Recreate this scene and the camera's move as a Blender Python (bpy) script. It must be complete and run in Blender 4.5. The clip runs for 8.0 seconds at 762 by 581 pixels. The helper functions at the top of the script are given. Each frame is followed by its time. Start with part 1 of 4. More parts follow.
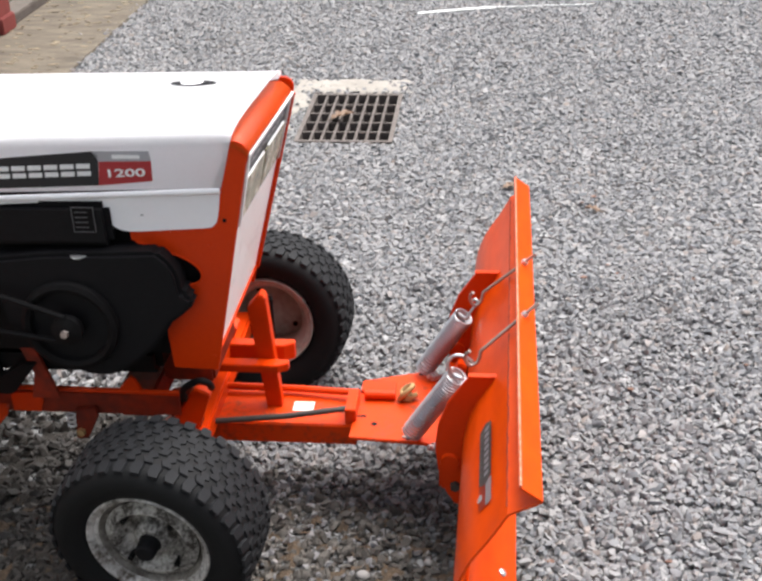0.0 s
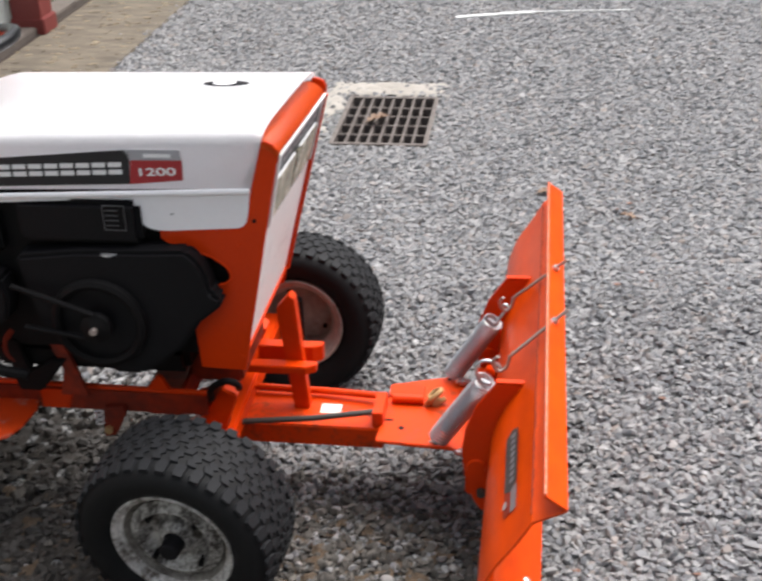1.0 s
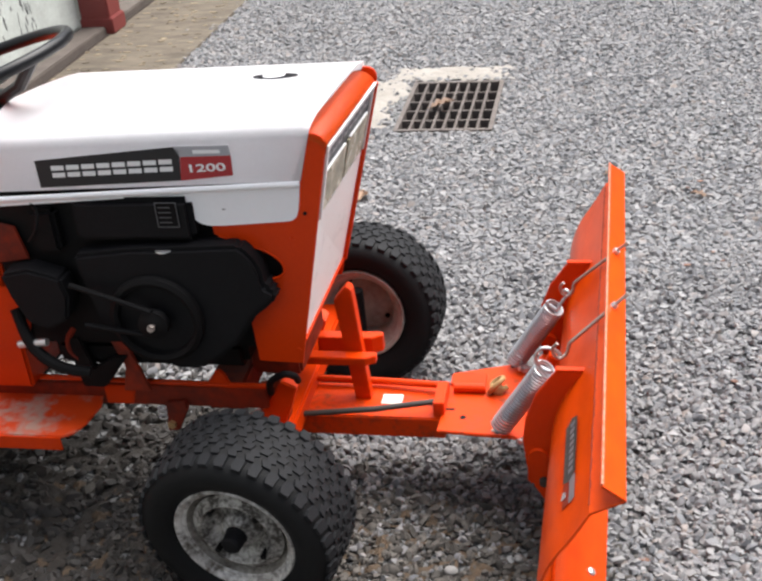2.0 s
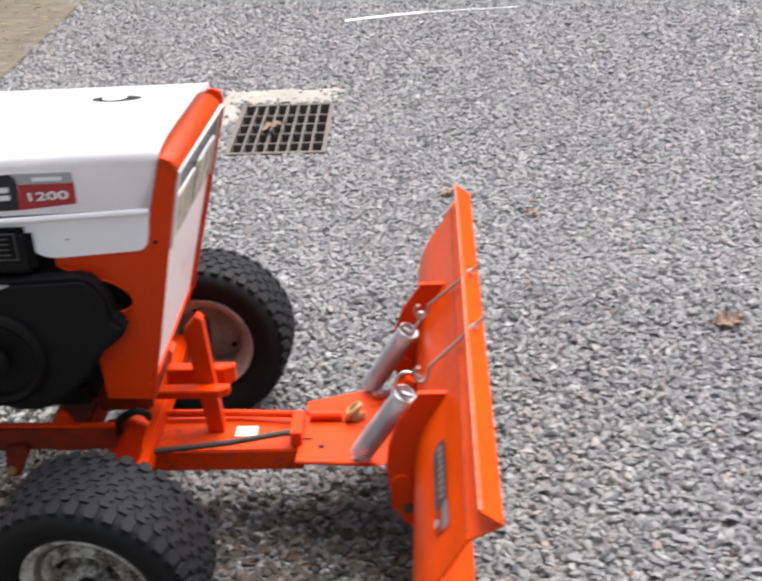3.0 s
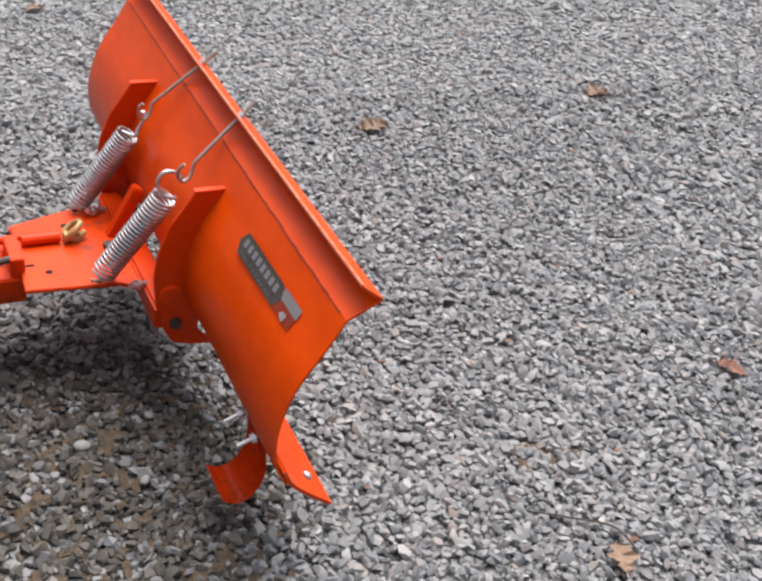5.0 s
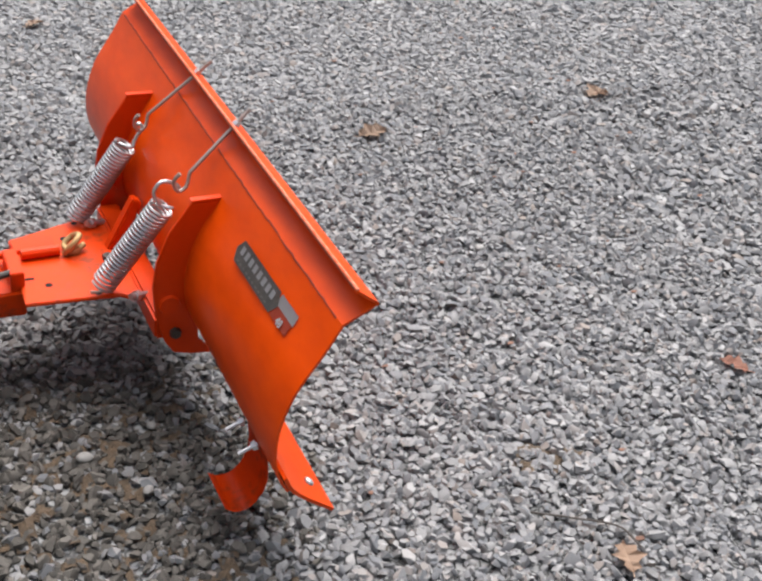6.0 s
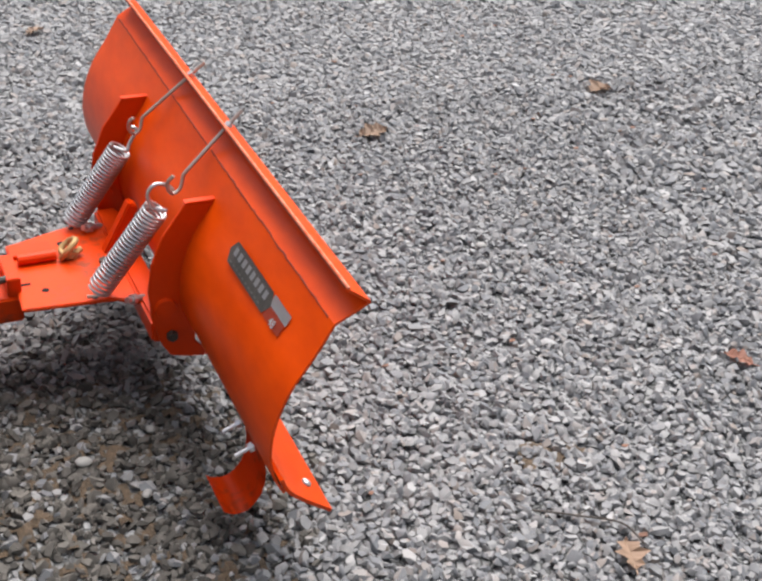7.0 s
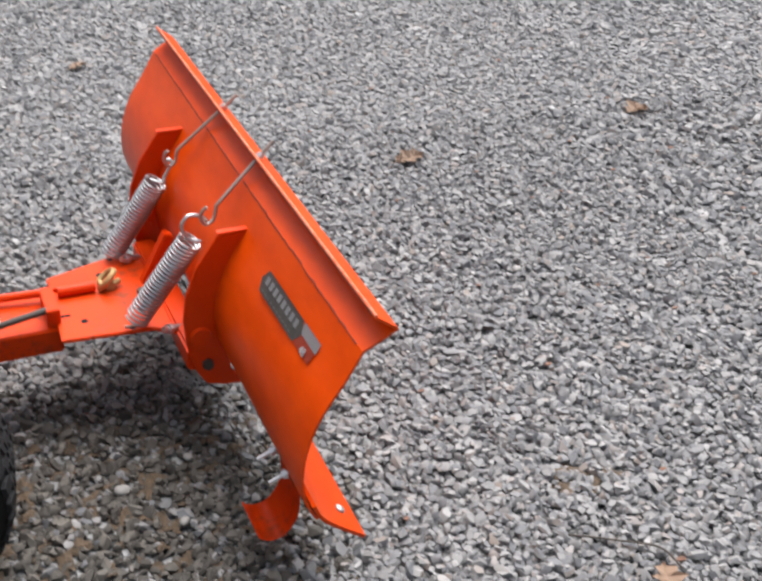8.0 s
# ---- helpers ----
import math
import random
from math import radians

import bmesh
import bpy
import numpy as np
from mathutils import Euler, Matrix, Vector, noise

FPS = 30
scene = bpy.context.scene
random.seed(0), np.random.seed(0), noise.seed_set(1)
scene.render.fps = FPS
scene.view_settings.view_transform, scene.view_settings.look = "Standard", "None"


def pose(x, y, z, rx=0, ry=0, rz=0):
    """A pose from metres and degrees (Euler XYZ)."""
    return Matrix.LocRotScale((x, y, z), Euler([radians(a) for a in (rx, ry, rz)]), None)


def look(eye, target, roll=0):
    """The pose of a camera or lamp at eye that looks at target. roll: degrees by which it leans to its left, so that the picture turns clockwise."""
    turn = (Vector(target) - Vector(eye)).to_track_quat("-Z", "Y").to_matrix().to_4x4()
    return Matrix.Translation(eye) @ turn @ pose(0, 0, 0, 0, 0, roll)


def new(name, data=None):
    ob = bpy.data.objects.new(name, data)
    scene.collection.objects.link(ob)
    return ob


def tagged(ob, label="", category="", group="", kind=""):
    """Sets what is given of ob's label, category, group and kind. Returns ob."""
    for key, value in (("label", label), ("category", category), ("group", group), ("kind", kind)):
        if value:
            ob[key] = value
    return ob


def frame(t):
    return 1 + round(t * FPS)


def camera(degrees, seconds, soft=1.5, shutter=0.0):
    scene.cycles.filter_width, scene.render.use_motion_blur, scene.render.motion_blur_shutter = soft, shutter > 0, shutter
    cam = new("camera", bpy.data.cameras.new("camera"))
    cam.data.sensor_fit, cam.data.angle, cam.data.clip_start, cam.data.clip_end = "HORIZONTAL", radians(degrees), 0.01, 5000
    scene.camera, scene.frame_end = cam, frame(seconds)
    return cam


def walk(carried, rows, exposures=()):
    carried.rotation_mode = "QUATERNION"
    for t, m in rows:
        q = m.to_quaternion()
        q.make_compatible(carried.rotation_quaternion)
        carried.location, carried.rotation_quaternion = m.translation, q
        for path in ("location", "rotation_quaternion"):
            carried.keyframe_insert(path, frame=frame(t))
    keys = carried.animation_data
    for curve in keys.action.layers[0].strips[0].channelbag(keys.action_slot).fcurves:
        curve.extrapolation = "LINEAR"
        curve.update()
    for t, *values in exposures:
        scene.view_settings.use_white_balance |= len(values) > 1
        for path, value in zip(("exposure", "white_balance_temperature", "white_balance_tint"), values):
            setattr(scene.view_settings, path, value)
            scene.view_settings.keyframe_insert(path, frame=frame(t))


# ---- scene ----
cam = camera(38.0, 8.0, soft=2.6, shutter=0.7)
PATH = [
    (0, (0.625, -1.98, 1.609), (0.438, -0.234, 0.65), -1.79),
    (0.5, (0.634, -1.972, 1.612), (0.453, -0.215, 0.673), -1.70),
    (1, (0.637, -1.97, 1.603), (0.386, -0.229, 0.652), -1.75),
    (1.2, (0.64, -1.963, 1.599), (0.353, -0.229, 0.644), -2.37),
    (2.3, (0.691, -1.936, 1.596), (0.284, -0.234, 0.628), -6.05),
    (2.5, (0.678, -1.933, 1.594), (0.316, -0.224, 0.62), -5.15),
    (2.7, (0.661, -1.929, 1.591), (0.395, -0.191, 0.637), -4.14),
    (2.9, (0.627, -1.911, 1.59), (0.508, -0.153, 0.643), -3.02),
    (3, (0.608, -1.897, 1.582), (0.535, -0.138, 0.632), -2.41),
    (3.1, (0.564, -1.878, 1.561), (0.466, -0.119, 0.614), -2.77),
    (3.2, (0.514, -1.845, 1.513), (0.551, -0.093, 0.548), -1.32),
    (3.3, (0.445, -1.817, 1.471), (0.555, -0.072, 0.5), 0.25),
    (3.4, (0.374, -1.801, 1.439), (0.522, -0.077, 0.436), 0.81),
    (3.5, (0.285, -1.777, 1.418), (0.507, -0.084, 0.377), 2.17),
    (3.7, (0.172, -1.746, 1.401), (0.684, -0.135, 0.332), 3.13),
    (4, (0.071, -1.723, 1.385), (0.769, -0.186, 0.312), 5.43),
    (4.5, (0.047, -1.707, 1.376), (0.853, -0.243, 0.278), 9.90),
    (5, (0.06, -1.727, 1.368), (0.924, -0.3, 0.264), 10.00),
    (5.2, (0.063, -1.731, 1.367), (0.926, -0.301, 0.267), 9.67),
    (6.5, (0.095, -1.744, 1.365), (0.933, -0.296, 0.269), 7.30),
    (7, (0.111, -1.748, 1.359), (0.935, -0.292, 0.265), 6.62),
    (7.5, (0.116, -1.753, 1.359), (0.912, -0.279, 0.266), 5.96),
    (8, (0.134, -1.768, 1.374), (0.885, -0.252, 0.307), 4.00),
]
# the picture darkens a little as the view swings to the plough
EXPOSURES = [(0, 1.04), (0.5, 0.92), (1.0, 0.86), (1.3, 0.87), (2.3, 1.03), (3.0, 1.04), (3.5, 0.90), (4.0, 0.84), (8, 0.86)]
walk(cam, [(t, look(eye, target, roll)) for t, eye, target, roll in PATH], EXPOSURES)

# ---- light ----
world = bpy.data.worlds.new("overcast_sky")
scene.world = world
world.use_nodes = True
wn, wl = world.node_tree.nodes, world.node_tree.links
sky = wn.new("ShaderNodeTexSky")
sky.sky_type = "NISHITA"
sky.sun_disc = False
sky.sun_elevation, sky.sun_rotation = radians(63), radians(39)
sky.air_density, sky.dust_density, sky.ozone_density = 1.0, 4.0, 1.0
wn["Background"].inputs["Strength"].default_value = 0.152
veil = wn.new("ShaderNodeHueSaturation")
veil.inputs["Saturation"].default_value = 0.5
wl.new(sky.outputs["Color"], veil.inputs["Color"])
wl.new(veil.outputs["Color"], wn["Background"].inputs["Color"])
sun = new("sun", bpy.data.lights.new("sun", "SUN"))
sun.data.energy, sun.data.angle, sun.data.color = 3.3, radians(62), (1.0, 0.985, 0.96)
sun.matrix_world = look((1.42, 1.75, 4.5), (0, 0, 0))


# ---- materials ----
def rgb(c):
    return (*c, 1.0)


def material(name, base, alt=None, rough=0.5, metal=0.0, scale=8.0, fine=120.0, mix=0.5, bump=0.1, depth=0.002, island=0.0, per_object=0.0, coat=0.0, spec=0.5, edge=0.22, mid=0.5, tones=(), stretch=(1, 1, 1)):
    """Two-scale noise between two colours, a rough variation and a fine bump."""
    m = bpy.data.materials.new(name)
    m.use_nodes = True
    n, l = m.node_tree.nodes, m.node_tree.links
    b = n["Principled BSDF"]
    b.inputs["Roughness"].default_value = rough
    b.inputs["Metallic"].default_value = metal
    b.inputs["Coat Weight"].default_value = coat
    b.inputs["Specular IOR Level"].default_value = spec
    co = n.new("ShaderNodeTexCoord")
    big = n.new("ShaderNodeTexNoise")
    big.inputs["Scale"].default_value, big.inputs["Detail"].default_value = scale, 5
    small = n.new("ShaderNodeTexNoise")
    small.inputs["Scale"].default_value, small.inputs["Detail"].default_value = fine, 3
    grow = n.new("ShaderNodeMapping")
    grow.inputs["Scale"].default_value = stretch
    l.new(co.outputs["Object"], grow.inputs["Vector"])
    l.new(grow.outputs["Vector"], big.inputs["Vector"])
    l.new(grow.outputs["Vector"], small.inputs["Vector"])
    alt = alt or tuple(v * 0.7 for v in base)
    ramp = n.new("ShaderNodeMapRange")
    ramp.inputs["From Min"].default_value, ramp.inputs["From Max"].default_value = mid - edge, mid + edge
    mean = n.new("ShaderNodeMath")
    mean.operation = "MULTIPLY_ADD"
    l.new(small.outputs["Fac"], mean.inputs[0])
    mean.inputs[1].default_value = 0.4
    half = n.new("ShaderNodeMath")
    half.operation = "MULTIPLY"
    l.new(big.outputs["Fac"], half.inputs[0])
    half.inputs[1].default_value = 0.6
    l.new(half.outputs[0], mean.inputs[2])
    l.new(mean.outputs[0], ramp.inputs["Value"])
    col = n.new("ShaderNodeMix")
    col.data_type = "RGBA"
    col.inputs[6].default_value, col.inputs[7].default_value = rgb(base), rgb(alt)
    sc = n.new("ShaderNodeMath")
    sc.operation = "MULTIPLY"
    sc.inputs[1].default_value = mix
    l.new(ramp.outputs[0], sc.inputs[0])
    l.new(sc.outputs[0], col.inputs[0])
    out = col.outputs[2]
    if tones:
        # each stone takes its own tint
        pick = n.new("ShaderNodeValToRGB")
        geo = n.new("ShaderNodeNewGeometry")
        l.new(geo.outputs["Random Per Island"], pick.inputs["Fac"])
        while len(pick.color_ramp.elements) < len(tones):
            pick.color_ramp.elements.new(0.5)
        for k, (at, tint) in enumerate(tones):
            pick.color_ramp.elements[k].position = at
            pick.color_ramp.elements[k].color = rgb(tint)
        tinted = n.new("ShaderNodeMix")
        tinted.data_type, tinted.blend_type = "RGBA", "MULTIPLY"
        tinted.inputs[0].default_value = 1.0
        l.new(out, tinted.inputs[6])
        l.new(pick.outputs["Color"], tinted.inputs[7])
        out = tinted.outputs[2]
    if island or per_object:
        hsv = n.new("ShaderNodeHueSaturation")
        src = n.new("ShaderNodeNewGeometry") if island else n.new("ShaderNodeObjectInfo")
        mr = n.new("ShaderNodeMapRange")
        amount = island or per_object
        mr.inputs["To Min"].default_value, mr.inputs["To Max"].default_value = 1 - amount, 1 + amount
        l.new(src.outputs["Random Per Island" if island else "Random"], mr.inputs["Value"])
        l.new(mr.outputs[0], hsv.inputs["Value"])
        l.new(out, hsv.inputs["Color"])
        out = hsv.outputs["Color"]
    l.new(out, b.inputs["Base Color"])
    rr = n.new("ShaderNodeMapRange")
    rr.inputs["To Min"].default_value, rr.inputs["To Max"].default_value = max(0.04, rough - 0.12), min(1.0, rough + 0.12)
    l.new(big.outputs["Fac"], rr.inputs["Value"])
    l.new(rr.outputs[0], b.inputs["Roughness"])
    if bump:
        bp = n.new("ShaderNodeBump")
        bp.inputs["Strength"].default_value, bp.inputs["Distance"].default_value = bump, depth
        l.new(small.outputs["Fac"], bp.inputs["Height"])
        l.new(bp.outputs["Normal"], b.inputs["Normal"])
    return m


ORANGE = material("orange_enamel", (0.62, 0.043, 0.0016), (0.50, 0.031, 0.0015), rough=0.34, mix=0.7, bump=0.06, scale=5, spec=0.14)
# lighter copy of the orange with the cowl top's skylight in its colour
LITORANGE = material("skylit_orange_enamel", (0.66, 0.082, 0.008), (0.55, 0.058, 0.005), rough=0.36, mix=0.7, bump=0.06, scale=6, spec=0.3)
STAINED = material("stained_orange_enamel", (0.61, 0.045, 0.0018), (0.20, 0.040, 0.016), rough=0.42, mix=0.85, bump=0.12, scale=14, fine=70, spec=0.14, edge=0.07, mid=0.585)
BLADE = material("scuffed_orange_enamel", (0.64, 0.060, 0.0012), (0.38, 0.024, 0.0020), rough=0.34, mix=0.7, bump=0.08, scale=4, fine=40, spec=0.16, edge=0.16, mid=0.53, stretch=(1, 0.45, 1))
# grime over the orange, with shade below the engine darkening the base
GRIMESHADE = material("grimy_shaded_orange_enamel", (0.30, 0.024, 0.004), (0.035, 0.012, 0.009), rough=0.6, mix=0.9, bump=0.15, scale=9, fine=60, spec=0.25)
# rust of the crease; also colours the painted shadow below the lip
RUSTSHADE = material("rust_and_shade", (0.22, 0.022, 0.008), (0.10, 0.018, 0.010), rough=0.85, mix=0.9, scale=30, fine=200)
WORN = material("worn_orange_enamel", (0.54, 0.046, 0.003), (0.34, 0.26, 0.21), rough=0.5, mix=0.85, bump=0.12, scale=9, fine=45, edge=0.07, mid=0.535)
CHIPPED = material("chipped_orange_edge", (0.58, 0.085, 0.022), (0.42, 0.22, 0.15), rough=0.55, mix=0.8, bump=0.3, scale=90, fine=260, edge=0.10, mid=0.54)
WHITE = material("white_enamel", (0.86, 0.85, 0.87), (0.78, 0.77, 0.78), rough=0.35, mix=0.5, bump=0.04, coat=0.15)
CREAM = material("faded_sticker", (0.66, 0.58, 0.52), rough=0.45, mix=0.3)
BLACK = material("black_paint", (0.0058, 0.0056, 0.0066), (0.011, 0.0105, 0.0115), rough=0.6, mix=0.7, spec=0.12)
SOOT = material("greasy_black_metal", (0.0042, 0.0040, 0.0046), (0.010, 0.009, 0.0088), rough=0.65, mix=0.6, spec=0.12)
# worn lugs, greyer than the carcass so the tones hold the groove shade
TREAD = material("worn_tread_rubber", (0.0062, 0.0066, 0.0080), (0.0140, 0.0148, 0.0172), rough=0.75, mix=0.7, bump=0.3, scale=25, fine=160, spec=0.25)
RUBBER = material("tyre_rubber", (0.0038, 0.0040, 0.0045), (0.008, 0.0082, 0.009), rough=0.72, mix=0.6, bump=0.2, spec=0.22)
HOSE = material("hose_rubber", (0.05, 0.038, 0.031), (0.018, 0.014, 0.012), rough=0.6)
RIM = material("worn_rim_paint", (0.66, 0.635, 0.61), (0.085, 0.068, 0.054), rough=0.42, mix=1.0, scale=26, fine=120, bump=0.2, edge=0.12, mid=0.505)
# dirt in the rim well, darkened further for the shade inside it
DIRTSHADERIM = material("dirty_shaded_rim", (0.25, 0.23, 0.205), (0.050, 0.038, 0.030), rough=0.6, mix=1.0, scale=22, fine=110, bump=0.2, edge=0.13, mid=0.50)
RIMDARK = material("flaking_rim_paint", (0.44, 0.42, 0.395), (0.032, 0.025, 0.020), rough=0.55, mix=1.0, scale=34, fine=150, bump=0.3, edge=0.10, mid=0.475)
RIM2 = material("pinkish_rim_paint", (0.46, 0.41, 0.36), (0.24, 0.18, 0.14), rough=0.5, mix=0.9, scale=14, fine=70, edge=0.15, mid=0.54)
ZINC = material("zinc_plated_steel", (0.66, 0.66, 0.68), (0.42, 0.42, 0.43), rough=0.34, metal=0.8, mix=0.6)
SPRING = material("spring_steel", (0.50, 0.505, 0.52), (0.34, 0.34, 0.355), rough=0.36, metal=0.85, mix=0.6)
STEEL = material("dull_steel", (0.46, 0.40, 0.37), (0.26, 0.2, 0.17), rough=0.45, metal=0.7, mix=0.6)
BRASS = material("yellow_plated_steel", (0.46, 0.30, 0.13), (0.22, 0.13, 0.06), rough=0.5, metal=0.4)
DECAL = material("dark_decal", (0.0075, 0.0080, 0.0105), rough=0.5, mix=0.3)
FADEDDARK = material("faded_dark_decal", (0.050, 0.056, 0.066), (0.075, 0.080, 0.085), rough=0.45, mix=0.6, scale=20)
DECALGREY = material("grey_decal", (0.36, 0.36, 0.38), rough=0.4, mix=0.3)
DIMGREY = material("dim_grey_print", (0.10, 0.10, 0.105), rough=0.5, mix=0.3)
FADEDRED = material("faded_red_decal", (0.42, 0.05, 0.028), (0.48, 0.10, 0.05), rough=0.5, mix=0.6, scale=30)
SMUDGED = material("smudged_white_enamel", (0.84, 0.84, 0.84), (0.56, 0.55, 0.55), rough=0.35, mix=0.7, scale=14, fine=60, edge=0.07, mid=0.62)
GLOSSBLACK = material("black_plastic", (0.004, 0.004, 0.005), (0.008, 0.008, 0.010), rough=0.36, mix=0.6, spec=0.3)
LENS = material("clouded_lens", (0.22, 0.20, 0.13), (0.56, 0.53, 0.41), rough=0.25, mix=0.9, scale=22, fine=70, edge=0.12, mid=0.53)
DECALRED = material("red_decal", (0.36, 0.018, 0.022), rough=0.4, mix=0.3)
DECALWHITE = material("white_print", (0.78, 0.78, 0.78), rough=0.45, mix=0.2)
WORNGREY = material("worn_grey_print", (0.24, 0.24, 0.24), (0.10, 0.095, 0.09), rough=0.5, mix=0.8, scale=40)
WORNDECAL = material("worn_grey_decal", (0.060, 0.063, 0.063), (0.20, 0.18, 0.16), rough=0.55, mix=0.65, scale=25)
GREYS = ((0.0, (0.52, 0.55, 0.59)), (0.25, (0.74, 0.75, 0.78)), (0.5, (0.94, 0.94, 0.94)), (0.80, (1.08, 1.07, 1.06)), (0.885, (1.30, 1.30, 1.29)), (0.91, (1.10, 1.03, 0.99)), (0.97, (0.98, 0.88, 0.82)), (1.0, (0.92, 0.78, 0.68)))
# mud on the stones, plus shade by tractor and plough in the colour
MUDSHADE = material("mud_shade_stone", (0.112, 0.103, 0.093), (0.050, 0.045, 0.040), rough=0.8, mix=0.9, scale=40, fine=300, bump=0.25, depth=0.001, island=0.45, spec=0.25)
STONE = material("crushed_stone", (0.236, 0.232, 0.234), (0.162, 0.160, 0.162), rough=0.68, mix=0.9, scale=30, fine=400, bump=0.25, depth=0.001, tones=GREYS, spec=0.35)
# soil tone for below the tractor, shade included
SHADEDSOIL = material("shaded_dark_soil", (0.035, 0.028, 0.022), (0.016, 0.014, 0.012), rough=0.85, mix=1.0, scale=16, fine=200, bump=0.8, depth=0.006)
# stones that carry the shade below the tractor in their colour
SHADEDSTONE = material("shaded_dark_stone", (0.047, 0.042, 0.038), (0.021, 0.019, 0.018), rough=0.62, mix=0.9, scale=40, fine=300, bump=0.25, depth=0.001, island=0.5, spec=0.3)
RUSSET = material("russet_leaf_scrap", (0.17, 0.075, 0.045), (0.09, 0.045, 0.03), rough=0.8, mix=0.8, scale=40, island=0.4)
SOIL = material("brown_soil", (0.135, 0.090, 0.054), (0.026, 0.020, 0.015), rough=0.95, mix=1.0, scale=70, fine=320, bump=0.8, depth=0.006)
CONCRETE = material("weathered_concrete", (0.31, 0.285, 0.255), (0.20, 0.18, 0.158), rough=0.9, mix=1.0, scale=6, fine=90, bump=0.4, depth=0.004)
CASTIRON = material("rusty_cast_iron", (0.150, 0.130, 0.122), (0.085, 0.066, 0.056), rough=0.7, metal=0.3, mix=0.9, scale=20)
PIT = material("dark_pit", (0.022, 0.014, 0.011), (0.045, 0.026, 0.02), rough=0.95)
APRON = material("brown_weathered_paving", (0.135, 0.108, 0.078), (0.060, 0.048, 0.036), rough=0.9, mix=1.0, scale=9, fine=40, stretch=(0.5, 1.5, 1), edge=0.15, bump=0.5, depth=0.004)
LEAF = material("dry_oak_leaf", (0.45, 0.31, 0.22), (0.32, 0.21, 0.15), rough=0.7, mix=0.8, scale=40, per_object=0.25)
REDLEAF = material("reddish_oak_leaf", (0.36, 0.165, 0.11), (0.24, 0.10, 0.07), rough=0.7, mix=0.8, scale=40)
LITTER = material("dry_leaf_litter", (0.20, 0.160, 0.105), (0.13, 0.100, 0.068), rough=0.9, mix=0.9, scale=20, island=0.5)
PALE = material("pale_pebble", (0.26, 0.25, 0.24), (0.18, 0.175, 0.17), rough=0.7, mix=0.8, scale=60)
REDWOOD = material("dark_red_painted_wood", (0.20, 0.035, 0.03), (0.12, 0.02, 0.02), rough=0.55, mix=0.6)
DOORWHITE = material("dirty_white_door_paint", (0.60, 0.64, 0.60), (0.36, 0.37, 0.35), rough=0.55, mix=0.8, scale=7, fine=60)
SILL = material("grey_brown_timber", (0.11, 0.088, 0.075), (0.065, 0.052, 0.045), rough=0.8, mix=0.9, scale=12)
LINE = material("white_ground_paint", (0.70, 0.70, 0.69), (0.36, 0.36, 0.36), rough=0.8, mix=0.8, scale=20)


def gravel_bed():
    """Packed stones seen from afar: one grey to each cell, dark joints."""
    m = bpy.data.materials.new("packed_gravel")
    m.use_nodes = True
    n, l = m.node_tree.nodes, m.node_tree.links
    b = n["Principled BSDF"]
    b.inputs["Roughness"].default_value = 0.85
    b.inputs["Specular IOR Level"].default_value = 0.3
    co = n.new("ShaderNodeTexCoord")
    cell = n.new("ShaderNodeTexVoronoi")
    cell.inputs["Scale"].default_value = 48
    joint = n.new("ShaderNodeTexVoronoi")
    joint.feature = "DISTANCE_TO_EDGE"
    joint.inputs["Scale"].default_value = 48
    l.new(co.outputs["Object"], cell.inputs["Vector"])
    l.new(co.outputs["Object"], joint.inputs["Vector"])
    grey = n.new("ShaderNodeMapRange")
    grey.inputs["To Min"].default_value, grey.inputs["To Max"].default_value = 0.10, 0.30
    l.new(cell.outputs["Color"], grey.inputs["Value"])
    gap = n.new("ShaderNodeMapRange")
    gap.inputs["From Max"].default_value = 0.14
    gap.inputs["To Min"].default_value = 0.25
    l.new(joint.outputs["Distance"], gap.inputs["Value"])
    mul = n.new("ShaderNodeMath")
    mul.operation = "MULTIPLY"
    l.new(grey.outputs[0], mul.inputs[0])
    l.new(gap.outputs[0], mul.inputs[1])
    l.new(mul.outputs[0], b.inputs["Base Color"])
    bp = n.new("ShaderNodeBump")
    bp.inputs["Strength"].default_value, bp.inputs["Distance"].default_value = 0.8, 0.008
    l.new(gap.outputs[0], bp.inputs["Height"])
    l.new(bp.outputs["Normal"], b.inputs["Normal"])
    return m


BED = gravel_bed()


# ---- mesh helpers ----
WORLD = {}


def thing(name, base, label, category, group="", kind=""):
    ob = new(name)
    ob.empty_display_size = 0.1
    ob.location = base
    WORLD[ob] = Matrix.Translation(base)
    return tagged(ob, label, category, group, kind)


def part(name, bm, mat, parent=None, label="", m=None, smooth=False):
    """Links a bmesh (in world coordinates, or local ones with the pose m) as one mesh under a thing or part."""
    me = bpy.data.meshes.new(name)
    bmesh.ops.recalc_face_normals(bm, faces=bm.faces)
    bm.to_mesh(me)
    bm.free()
    me.materials.append(mat)
    if smooth:
        for p in me.polygons:
            p.use_smooth = True
        me.set_sharp_from_angle(angle=radians(35))
    ob = new(name, me)
    m = m or Matrix.Identity(4)
    if parent:
        ob.parent = parent
        ob.matrix_parent_inverse = WORLD[parent].inverted()
    ob.matrix_basis = m
    WORLD[ob] = m
    if label:
        tagged(ob, label)
    return ob


